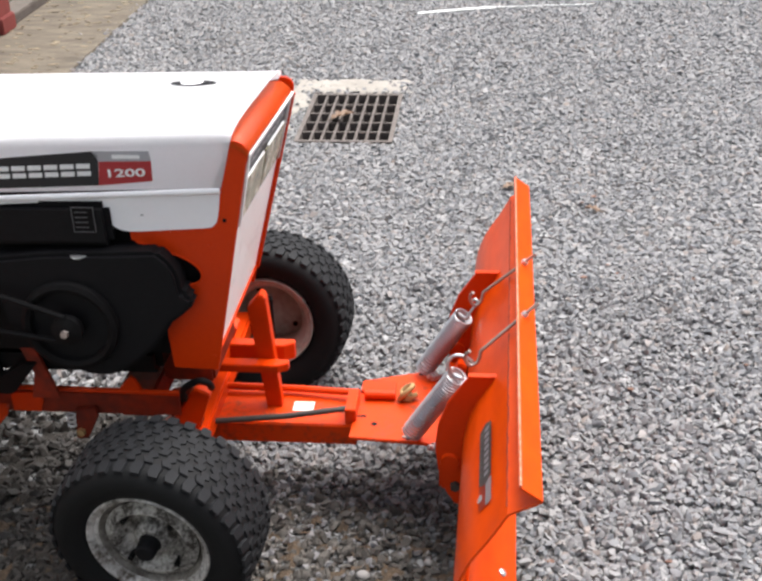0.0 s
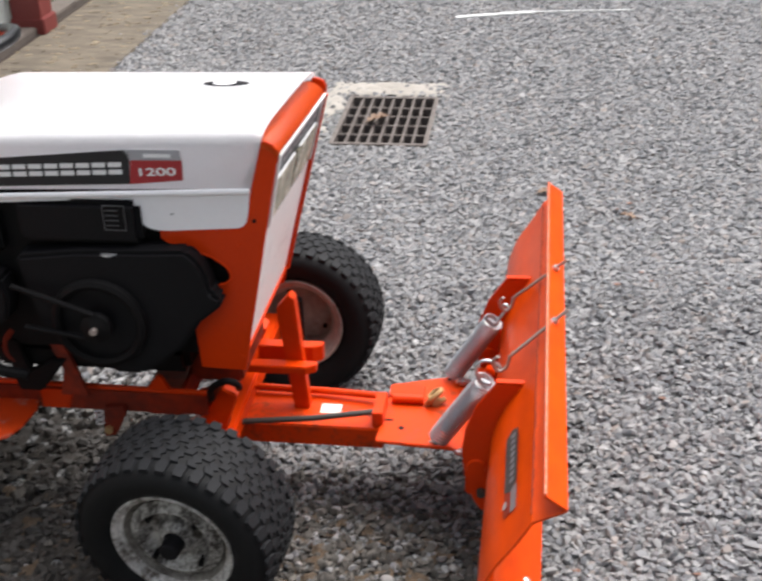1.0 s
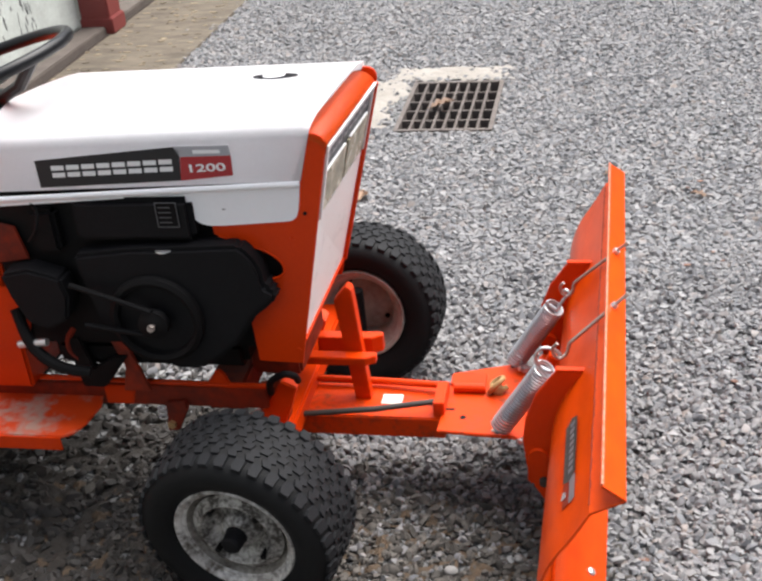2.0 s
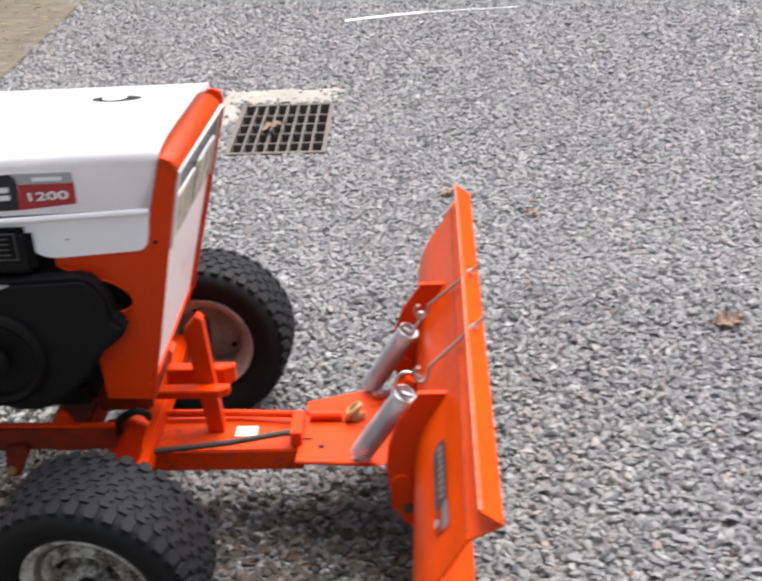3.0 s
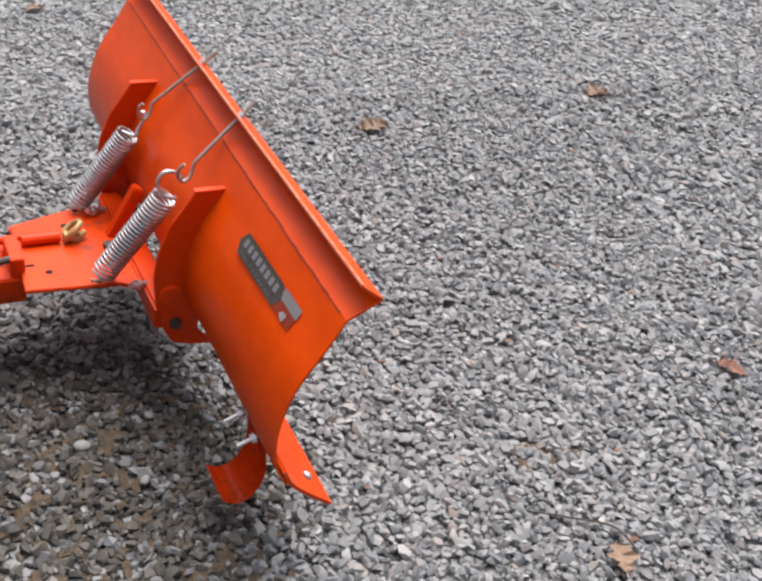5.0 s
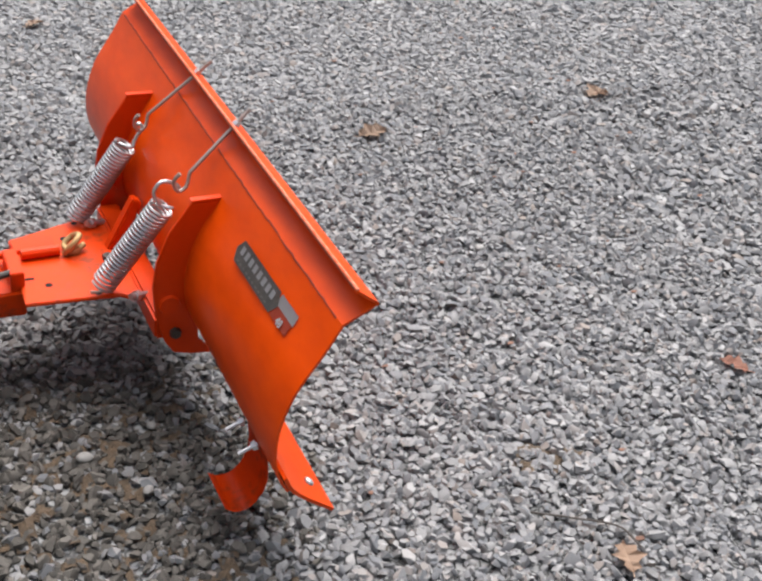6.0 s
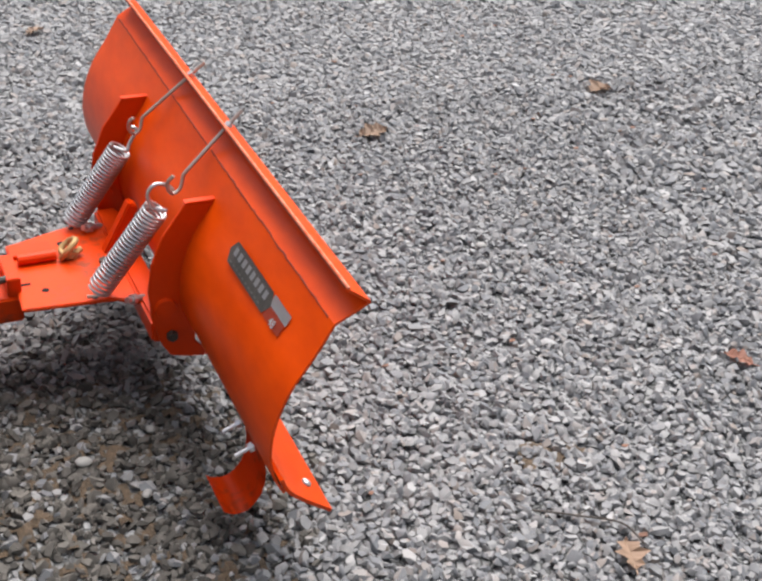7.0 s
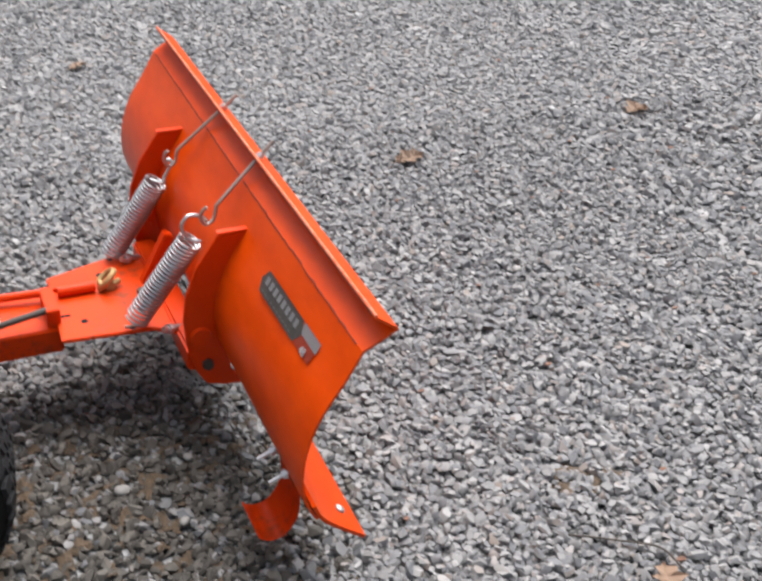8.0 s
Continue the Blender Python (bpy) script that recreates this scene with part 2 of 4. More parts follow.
def bevelled(bm, width=0.003, seg=2):
    edges = [e for e in bm.edges if len(e.link_faces) == 2 and e.calc_face_angle(0) > radians(30)]
    bmesh.ops.bevel(bm, geom=edges, offset=width, segments=seg, affect="EDGES", clamp_overlap=True)
    return bm


def box(lo, hi, bevel=0.003, bm=None):
    bm = bm or bmesh.new()
    c = [(a + b) / 2 for a, b in zip(lo, hi)]
    s = [abs(b - a) for a, b in zip(lo, hi)]
    b2 = bmesh.new()
    bmesh.ops.create_cube(b2, size=1, matrix=Matrix.Translation(c) @ Matrix.Diagonal((*s, 1)))
    if bevel:
        bevelled(b2, min(bevel, min(s) * 0.3))
    return merge(bm, b2)


def merge(bm, other):
    tmp = bpy.data.meshes.new("tmp")
    other.to_mesh(tmp)
    other.free()
    bm.from_mesh(tmp)
    bpy.data.meshes.remove(tmp)
    return bm


def slab(points, axis, a, b, bevel=0.002, bm=None):
    """A plate with the outline points (in the two other axes) from a to b along axis."""
    out = bm or bmesh.new()
    b2 = bmesh.new()
    n = "xyz".index(axis)

    def put(p, v):
        q = list(p)
        q.insert(n, v)
        return q
    bot = [b2.verts.new(put(p, a)) for p in points]
    top = [b2.verts.new(put(p, b)) for p in points]
    b2.faces.new(bot)
    b2.faces.new(top[::-1])
    for i in range(len(points)):
        j = (i + 1) % len(points)
        b2.faces.new((bot[i], top[i], top[j], bot[j]))
    if bevel:
        bmesh.ops.recalc_face_normals(b2, faces=b2.faces)
        bevelled(b2, bevel)
    return merge(out, b2)


def rod(points, r, bm=None, seg=10, closed=False):
    """A round bar along points."""
    bm = bm or bmesh.new()
    pts = [Vector(p) for p in points]
    rings = []
    u = None
    for i, p in enumerate(pts):
        d = pts[min(i + 1, len(pts) - 1)] - pts[max(i - 1, 0)]
        if closed:
            d = pts[(i + 1) % len(pts)] - pts[i - 1]
        d.normalize()
        u = u or d.orthogonal()
        u = (u - d * u.dot(d)).normalized()
        v = d.cross(u)
        rings.append([bm.verts.new(p + r * (math.cos(k * 2 * math.pi / seg) * u + math.sin(k * 2 * math.pi / seg) * v)) for k in range(seg)])
    last = len(pts) if closed else len(pts) - 1
    for i in range(last):
        a, b = rings[i], rings[(i + 1) % len(pts)]
        for k in range(seg):
            bm.faces.new((a[k], a[(k + 1) % seg], b[(k + 1) % seg], b[k]))
    if not closed:
        bm.faces.new(rings[0])
        bm.faces.new(rings[-1])
    return bm


def lathe(profile, seg=48, bm=None, m=None, caps=True):
    """A body turned round the local y axis: profile rows of (y, radius)."""
    bm = bm or bmesh.new()
    m = m or Matrix.Identity(4)
    rings = []
    for y, r in profile:
        rings.append([bm.verts.new(m @ Vector((r * math.cos(a), y, r * math.sin(a)))) for a in (k * 2 * math.pi / seg for k in range(seg))])
    for a, b in zip(rings, rings[1:]):
        for k in range(seg):
            bm.faces.new((a[k], b[k], b[(k + 1) % seg], a[(k + 1) % seg]))
    if caps and profile[0][1] > 1e-4:
        bm.faces.new(rings[0])
    if caps and profile[-1][1] > 1e-4:
        bm.faces.new(rings[-1])
    bmesh.ops.remove_doubles(bm, verts=bm.verts, dist=1e-6)
    return bm


def bolt(p, way, r=0.008, h=0.006, bm=None):
    """A hexagon head at p that points along way."""
    bm = bm or bmesh.new()
    q = Vector(way).to_track_quat("Z", "Y").to_matrix().to_4x4()
    bmesh.ops.create_cone(bm, cap_ends=True, segments=6, radius1=r, radius2=r * 0.9, depth=h, matrix=Matrix.Translation(Vector(p) + Vector(way).normalized() * h / 2) @ q)
    return bm


def smooth_line(points, n=6):
    """A Catmull-Rom curve through points."""
    p = [Vector(v) for v in points]
    p = [2 * p[0] - p[1], *p, 2 * p[-1] - p[-2]]
    out = []
    for i in range(1, len(p) - 2):
        for k in range(n):
            t = k / n
            a, b, c, d = p[i - 1], p[i], p[i + 1], p[i + 2]
            out.append(0.5 * (2 * b + (c - a) * t + (2 * a - 5 * b + 4 * c - d) * t * t + (3 * b - a - 3 * c + d) * t ** 3))
    out.append(p[-2])
    return out


def arc(cx, cz, r, a0, a1, n=8):
    return [(cx + r * math.cos(radians(a0 + (a1 - a0) * k / n)), cz + r * math.sin(radians(a0 + (a1 - a0) * k / n))) for k in range(n + 1)]


def letters(name, text, size, mat, parent, m, label=""):
    """Flat printed characters in the built-in font."""
    cu = bpy.data.curves.new(name, "FONT")
    cu.body, cu.size, cu.extrude, cu.align_x, cu.align_y = text, size, 0.0004, "CENTER", "CENTER"
    cu.offset = 0.0004 if size > 0.025 else 0.0
    tmp = bpy.data.objects.new(name, cu)
    scene.collection.objects.link(tmp)
    me = bpy.data.meshes.new_from_object(tmp.evaluated_get(bpy.context.evaluated_depsgraph_get()))
    bpy.data.objects.remove(tmp)
    bm = bmesh.new()
    bm.from_mesh(me)
    return part(name, bm, mat, parent, label, m)


STEER_NEAR, STEER_FAR = -7, -3


# ---- ground ----
def ground_sheet():
    bm = bmesh.new()
    # one sheet to the horizon with the drain's opening left free
    xs = [-60, -0.157, 0.243, 60]
    ys = [-60, 2.170, 2.765, 60]
    v = {(i, j): bm.verts.new((xs[i], ys[j], 0)) for i in range(4) for j in range(4)}
    for i in range(3):
        for j in range(3):
            if (i, j) != (1, 1):
                bm.faces.new((v[i, j], v[i + 1, j], v[i + 1, j + 1], v[i, j + 1]))
    return tagged(part("ground", bm, BED), "flat yard of packed grey gravel and earth", "ground", kind="structure")


ground_sheet()


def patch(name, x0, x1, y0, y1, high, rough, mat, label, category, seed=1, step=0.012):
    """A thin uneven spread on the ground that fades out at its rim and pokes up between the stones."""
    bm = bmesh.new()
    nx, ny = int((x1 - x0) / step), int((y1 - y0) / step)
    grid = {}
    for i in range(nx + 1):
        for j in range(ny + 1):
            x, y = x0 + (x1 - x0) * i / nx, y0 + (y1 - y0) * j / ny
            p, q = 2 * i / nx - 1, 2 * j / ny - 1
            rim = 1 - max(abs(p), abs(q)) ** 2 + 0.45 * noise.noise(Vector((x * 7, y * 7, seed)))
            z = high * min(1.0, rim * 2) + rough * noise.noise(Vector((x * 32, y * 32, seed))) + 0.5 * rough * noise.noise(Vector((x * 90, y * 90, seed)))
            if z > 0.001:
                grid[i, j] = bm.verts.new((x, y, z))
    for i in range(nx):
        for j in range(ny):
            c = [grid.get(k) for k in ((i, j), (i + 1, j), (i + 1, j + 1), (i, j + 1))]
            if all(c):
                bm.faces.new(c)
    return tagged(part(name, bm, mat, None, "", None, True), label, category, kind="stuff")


def clear_of(x, y):
    """Share of stones that lie at a place: thin over bare soil and concrete, none on the drain or apron."""
    keep = np.ones_like(x)
    for cx, cy, rx, ry, low in THIN:
        d = ((x - cx) / rx) ** 2 + ((y - cy) / ry) ** 2
        keep = np.where(d < 1, np.minimum(keep, low + (1 - low) * d), keep)
    keep = np.where((x > -0.17) & (x < 0.255) & (y > 2.155) & (y < 2.785), 0, keep)
    keep = np.where(x < -1.34, keep * np.clip((x + 1.47) / 0.13 + 0.5 * np.sin(y * 9) * np.sin(y * 23 + x * 20), 0.02, 1), keep)
    return keep


# bare places: under the tractor, before the wheel, round the drain
THIN = [(0.34, -0.40, 0.36, 0.40, 0.72), (-0.25, -0.42, 0.34, 0.32, 0.68), (-0.34, 2.46, 0.46, 0.46, 0.0), (0.0, 2.88, 0.36, 0.14, 0.12)]
patch("bare_soil", -0.60, 0.70, -0.86, -0.04, 0.0038, 0.017, SOIL, "bare brown soil showing between the stones", "soil", 1)
# near-black soil spread that paints in the tractor's shade
patch("shaded_soil", -1.15, -0.12, -0.80, 0.34, 0.0060, 0.014, SHADEDSOIL, "dark soil under the tractor, its shade put into the colour", "soil", 4)
patch("dry_grass_soil", 1.10, 1.27, -0.60, -0.47, 0.0045, 0.014, SOIL, "small bare patch of pale soil between the stones", "soil", 6)
patch("concrete_collar", -0.66, -0.160, 2.12, 2.82, 0.010, 0.005, CONCRETE, "worn pale concrete beside the drain", "concrete", 2)
patch("concrete_collar", -0.30, 0.30, 2.77, 2.98, 0.010, 0.006, CONCRETE, "worn pale concrete beside the drain", "concrete", 3)


def gravel():
    rng = np.random.default_rng(5)
    spots = []
    # rows of: x range, y range, stones per square metre, mean size
    for x0, x1, y0, y1, many, size in ((-0.4, 2.0, -1.15, 1.2, 9000, 0.0086), (-1.6, 2.6, 1.2, 3.0, 6000, 0.0102), (-1.6, 2.8, 3.0, 5.2, 4300, 0.0115), (2.0, 3.2, -0.9, 1.2, 5200, 0.0112), (3.2, 4.0, -0.4, 1.2, 3600, 0.0130), (2.6, 4.2, 1.2, 3.0, 3600, 0.0130), (-1.6, -0.4, -1.15, 1.2, 2000, 0.0130)):
        n = int((x1 - x0) * (y1 - y0) * many)
        xy = np.stack([rng.uniform(x0, x1, n), rng.uniform(y0, y1, n)], 1)
        spots.append(np.c_[xy, np.full(n, size)])
    s = np.concatenate(spots)
    s = s[rng.uniform(0, 1, len(s)) < clear_of(s[:, 0], s[:, 1])]
    n = len(s)
    # a broken stone: two uneven five-cornered rings, sixteen faces
    k = 10
    low = np.arange(5) * 2 * np.pi / 5
    around = np.concatenate([low, low + np.pi / 5])[None] + rng.uniform(-0.36, 0.36, (n, 10))
    reach = rng.uniform(0.80, 1.12, (n, 10)) * np.where(np.arange(10) < 5, 1.0, 0.72)
    jag = np.stack([reach * np.cos(around), reach * np.sin(around), np.where(np.arange(10) < 5, -0.62, 0.62) + rng.normal(0, 0.13, (n, 10))], -1)
    jag[:, 5:, 2] += rng.normal(0, 0.28, (n, 1)) * jag[:, 5:, 0] + rng.normal(0, 0.28, (n, 1)) * jag[:, 5:, 1]
    tri = []
    for a in range(5):
        b = (a + 1) % 5
        tri += [(a, b, 5 + a), (b, 5 + b, 5 + a)]
    tri += [(5, 6, 7), (5, 7, 8), (5, 8, 9), (2, 1, 0), (3, 2, 0), (4, 3, 0)]
    tri = np.array(tri)
    size = s[:, 2] * np.clip(rng.lognormal(0, 0.27, n), 0.55, 1.65)
    stretch = np.stack([rng.uniform(1.0, 1.6, n), rng.uniform(0.72, 1.05, n), rng.uniform(0.42, 0.78, n)], 1) * size[:, None]
    v = jag * stretch[:, None]
    calm = np.where(s[:, 1] > 1.0, 0.55, 1.0)
    yaw, tilt, side = rng.uniform(0, 6.283, n), rng.normal(0, 0.4, n) * calm, rng.normal(0, 0.4, n) * calm
    c, sn = np.cos(tilt)[:, None], np.sin(tilt)[:, None]
    v = np.stack([v[..., 0] * c + v[..., 2] * sn, v[..., 1], -v[..., 0] * sn + v[..., 2] * c], -1)
    c, sn = np.cos(side)[:, None], np.sin(side)[:, None]
    v = np.stack([v[..., 0], v[..., 1] * c - v[..., 2] * sn, v[..., 1] * sn + v[..., 2] * c], -1)
    c, sn = np.cos(yaw)[:, None], np.sin(yaw)[:, None]
    v = np.stack([v[..., 0] * c - v[..., 1] * sn, v[..., 0] * sn + v[..., 1] * c, v[..., 2]], -1)
    v[..., :2] += s[:, None, :2]
    v[..., 2] += (rng.uniform(0.0, 1.0, n) * 0.012 * calm)[:, None]
    # mud-stained stones in the bare soil, painted darker for shade near the tractor
    dark_share = np.zeros(n)
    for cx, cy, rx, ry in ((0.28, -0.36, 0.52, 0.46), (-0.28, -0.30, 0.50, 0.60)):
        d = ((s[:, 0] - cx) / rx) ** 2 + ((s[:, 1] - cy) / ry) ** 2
        dark_share = np.maximum(dark_share, np.clip(1.25 * (1 - d), 0, 0.85))
    mud_shade = rng.uniform(0, 1, n) < dark_share
    # the tractor's shade is painted: an oval of near-black stones beneath it
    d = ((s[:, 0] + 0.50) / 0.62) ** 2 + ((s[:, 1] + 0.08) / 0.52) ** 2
    shaded = rng.uniform(0, 1, n) < np.clip(2.6 * (1 - d), 0, 0.95)
    for keep, name, mat, label in ((~mud_shade & ~shaded, "gravel", STONE, "loose crushed grey gravel spread over the yard"), (shaded, "damp_gravel", SHADEDSTONE, "dark stones under the tractor, its shade put into their colour"), (mud_shade & ~shaded, "muddy_gravel", MUDSHADE, "mud-stained brown-grey stones in bare soil, shade included in their colour")):
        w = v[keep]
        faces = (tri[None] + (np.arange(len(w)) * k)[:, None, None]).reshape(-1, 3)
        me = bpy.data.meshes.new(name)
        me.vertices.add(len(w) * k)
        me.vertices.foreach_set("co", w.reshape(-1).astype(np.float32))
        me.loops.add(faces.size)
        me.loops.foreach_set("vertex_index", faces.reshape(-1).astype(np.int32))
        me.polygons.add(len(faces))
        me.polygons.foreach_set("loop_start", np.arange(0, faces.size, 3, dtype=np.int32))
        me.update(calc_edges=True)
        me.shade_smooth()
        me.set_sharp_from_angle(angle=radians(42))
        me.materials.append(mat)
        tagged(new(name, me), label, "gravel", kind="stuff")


gravel()


def drain():
    top = thing("drain_grate", (0.043, 2.5, 0), "rusty cast-iron drain grate set in the gravel", "drain grate", kind="structure")
    x0, x1, y0, y1 = -0.157, 0.243, 2.170, 2.765
    bm = bmesh.new()
    for lo, hi in (((x0, y0, -0.04), (x0 + 0.018, y1, 0.008)), ((x1 - 0.018, y0, -0.04), (x1, y1, 0.008)), ((x0 + 0.018, y0, -0.04), (x1 - 0.018, y0 + 0.02, 0.008)), ((x0 + 0.018, y1 - 0.02, -0.04), (x1 - 0.018, y1, 0.008))):
        box(lo, hi, 0.002, bm)
    part("grate_frame", bm, CASTIRON, top)
    for k in range(1, 8):
        x = x0 + 0.018 + (x1 - x0 - 0.036) * k / 8
        part("bar", box((x - 0.0045, y0 + 0.02, -0.03), (x + 0.0045, y1 - 0.02, 0.006), 0.002), CASTIRON, top)
    for k in range(1, 5):
        y = y0 + 0.02 + (y1 - y0 - 0.04) * k / 5
        part("cross_bar", box((x0 + 0.018, y - 0.006, -0.034), (x1 - 0.018, y + 0.006, 0.001), 0.002), CASTIRON, top)
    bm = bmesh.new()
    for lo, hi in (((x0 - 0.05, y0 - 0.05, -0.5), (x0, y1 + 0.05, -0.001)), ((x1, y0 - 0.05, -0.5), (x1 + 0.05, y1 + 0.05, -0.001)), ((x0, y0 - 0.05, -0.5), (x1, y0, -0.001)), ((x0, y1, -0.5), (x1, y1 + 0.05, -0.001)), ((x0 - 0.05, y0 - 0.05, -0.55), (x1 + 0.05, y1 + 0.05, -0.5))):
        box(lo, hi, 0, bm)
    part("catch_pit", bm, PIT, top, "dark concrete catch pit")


drain()


def leaf(x, y, size, turn, seed, z=0.016, mat=LEAF, look_of="curled dry brown oak leaf on gravel"):
    rnd = random.Random(seed)
    bm = bmesh.new()
    n = 9
    left, right, mid = [], [], []
    for k in range(n + 1):
        t = k / n
        w = size * 0.33 * math.sin(math.pi * min(1, 0.08 + t * 0.9)) * (1 + 0.42 * math.sin(t * 19 + rnd.uniform(-0.4, 0.4)))
        curl = size * (0.10 * math.sin(t * 3.1) + rnd.uniform(0, 0.05))
        mid.append(bm.verts.new((size * (t - 0.5), 0, curl * 0.4)))
        left.append(bm.verts.new((size * (t - 0.5), w, curl + rnd.uniform(0, 0.10) * size)))
        right.append(bm.verts.new((size * (t - 0.5), -w, curl + rnd.uniform(0, 0.10) * size)))
    for k in range(n):
        bm.faces.new((mid[k], mid[k + 1], left[k + 1], left[k]))
        bm.faces.new((right[k], right[k + 1], mid[k + 1], mid[k]))
    bmesh.ops.solidify(bm, geom=bm.faces, thickness=0.0006)
    rod([(-size * 0.72, 0.004, 0.004), (-size * 0.5, 0, 0.0)], 0.0010, bm, 5)
    ob = part("fallen_leaf", bm, mat, None, "", pose(x, y, z, rnd.uniform(-8, 8), rnd.uniform(-8, 8), turn))
    return tagged(ob, look_of, "leaf", "fallen leaves")


for k, (x, y, size, turn) in enumerate(((0.985, 1.527, 0.055, 150), (-0.158, 1.524, 0.08, 80), (1.454, 0.772, 0.090, 8), (2.317, 0.885, 0.095, 20), (1.746, -0.433, 0.075, 130), (1.176, -0.813, 0.070, 70), (0.714, 1.72, 0.065, 30), (0.015, 2.43, 0.10, 30))):
    if k == 4:
        leaf(x, y, size * 0.85, turn, k + 3, 0.016, REDLEAF, "curled reddish brown oak leaf on gravel")
    else:
        leaf(x, y, size, turn, k + 3, 0.022 if k == 7 else 0.016)


def leaf_bits():
    rnd = random.Random(12)
    bm = bmesh.new()
    for k in range(46):
        x, y, a, r = rnd.uniform(0.75, 2.3), rnd.uniform(-0.85, 1.9), rnd.uniform(0, 6.28), rnd.uniform(0.006, 0.014)
        ring = [(x + r * rnd.uniform(0.5, 1.2) * math.cos(a + q * 1.257), y + 0.6 * r * rnd.uniform(0.5, 1.2) * math.sin(a + q * 1.257)) for q in range(5)]
        slab(ring, "z", 0.014, 0.0155, 0, bm)
    tagged(part("leaf_litter", bm, RUSSET), "small brown scraps of dry leaf among the stones", "leaf litter", kind="stuff")


leaf_bits()


def twig():
    pts = smooth_line([(1.071, -0.668, 0.020), (1.104, -0.692, 0.025), (1.137, -0.708, 0.022), (1.200, -0.752, 0.024), (1.212, -0.804, 0.020)])
    bm = rod(pts, 0.0019, None, 6)
    rod([(1.137, -0.708, 0.022), (1.165, -0.706, 0.028)], 0.0014, bm, 5)
    tagged(part("twig", bm, HOSE), "thin dark bent twig lying on gravel", "twig")


twig()


def pebble(x, y, r, seed):
    bm = bmesh.new()
    bmesh.ops.create_icosphere(bm, subdivisions=2, radius=r)
    for v in bm.verts:
        v.co *= 1 + 0.18 * noise.noise(v.co * 60 + Vector((seed, 0, 0)))
        v.co.z *= 0.6
        v.co.x *= 1.2
    ob = part("pebble", bm, PALE, None, "", pose(x, y, 0.017, 0, 0, seed * 50), True)
    tagged(ob, "pale rounded pebble among the grey gravel", "pebble", "pale pebbles")


for k, (x, y, r) in enumerate(((0.388, -0.29, 0.0125), (0.47, -0.40, 0.009), (0.52, -0.245, 0.009), (-0.205, -0.085, 0.013), (1.44, 0.142, 0.012), (0.334, 0.239, 0.010))):
    pebble(x, y, r, k)


def ground_line():
    rnd = random.Random(4)
    path = [(0.225, 4.118), (0.42, 4.178), (0.625, 4.232), (0.86, 4.262), (1.20, 4.300)]
    pts = smooth_line([(x, y, 0) for x, y in path], 6)
    up, low = [], []
    for k, p in enumerate(pts):
        wide = 0.018 if k < 13 else 0.005
        up.append((p.x, p.y + wide + rnd.uniform(-0.005, 0.005)))
        low.append((p.x, p.y - wide + rnd.uniform(-0.005, 0.005)))
    tagged(part("white_strip", slab(up + low[::-1], "z", 0.004, 0.017, 0.0), LINE), "weathered white strip lying on the gravel", "strip")


ground_line()


# ---- building ----
def building():
    apron = part("pavement", box((-2.02, -6, -0.05), (-1.40, 12, 0.012), 0.004), APRON)
    tagged(apron, "worn brown-grey concrete apron along the building", "apron", kind="structure")
    rng = random.Random(8)
    bm = bmesh.new()
    for k in range(360):
        x, y, a, r = rng.uniform(-2.0, -1.42), rng.uniform(1.6, 6.5), rng.uniform(0, 6.28), rng.uniform(0.006, 0.026)
        ring = [(x + r * q * math.cos(a + k2 * 1.257) * rng.uniform(0.6, 1.2), y + 0.5 * r * q * math.sin(a + k2 * 1.257)) for k2 in range(5) for q in (1.0,)]
        slab(ring, "z", 0.011, 0.011 + rng.uniform(0.002, 0.005), 0, bm)
    tagged(part("leaf_litter", bm, LITTER), "pale dry leaf litter scattered over the apron", "leaf litter", kind="stuff")
    sill = part("trim", box((-2.168, -6, 0.0), (-2.02, 12, 0.055), 0.006), SILL)
    part("gap", box((-2.018, -6, 0.0), (-2.004, 12, 0.0165), 0), PIT, sill, "dark joint before the sill")
    tagged(sill, "grey-brown timber sill below the doors", "sill", kind="structure")
    wall = part("wall_west", box((-2.40, -6, 0.0), (-2.22, 12, 3.2), 0.004), DOORWHITE)
    tagged(wall, "white painted garage wall", "wall", kind="structure")
    for name, y0, y1 in (("door_1", 1.2, 3.69), ("door_2", 3.87, 6.3)):
        d = thing(name, (-2.2, (y0 + y1) / 2, 0.055), "dirty white garage door with flaking black marks", "garage door", "garage doors", "structure")
        for k in range(4):
            part("panel", box((-2.218, y0, 0.06 + k * 0.52), (-2.17, y1, 0.06 + k * 0.52 + 0.512), 0.004), DOORWHITE, d)
        rnd = random.Random(len(name) + int(y0))
        for k in range(26):
            y, z, h = rnd.gauss(y1 - 0.62, 0.22), rnd.uniform(0.17, 0.42), rnd.uniform(0.02, 0.075)
            y, w = min(max(y, y0 + 0.02), y1 - 0.05), rnd.uniform(0.003, 0.009)
            lean = rnd.uniform(-0.02, 0.02)
            part("paint_flake", slab([(y, z), (y + w, z + 0.2 * h), (y + w + lean, z + h), (y + lean, z + 0.8 * h)], "x", -2.1705, -2.1685, 0), DIMGREY, d)
    post = thing("post", (-2.06, 3.78, 0), "dark red painted timber post between garage doors", "post")
    part("shaft", box((-2.16, 3.70, 0.05), (-1.99, 3.86, 3.2), 0.006), REDWOOD, post)
    part("foot", box((-2.165, 3.69, 0.012), (-1.975, 3.87, 0.10), 0.006), REDWOOD, post)


building()


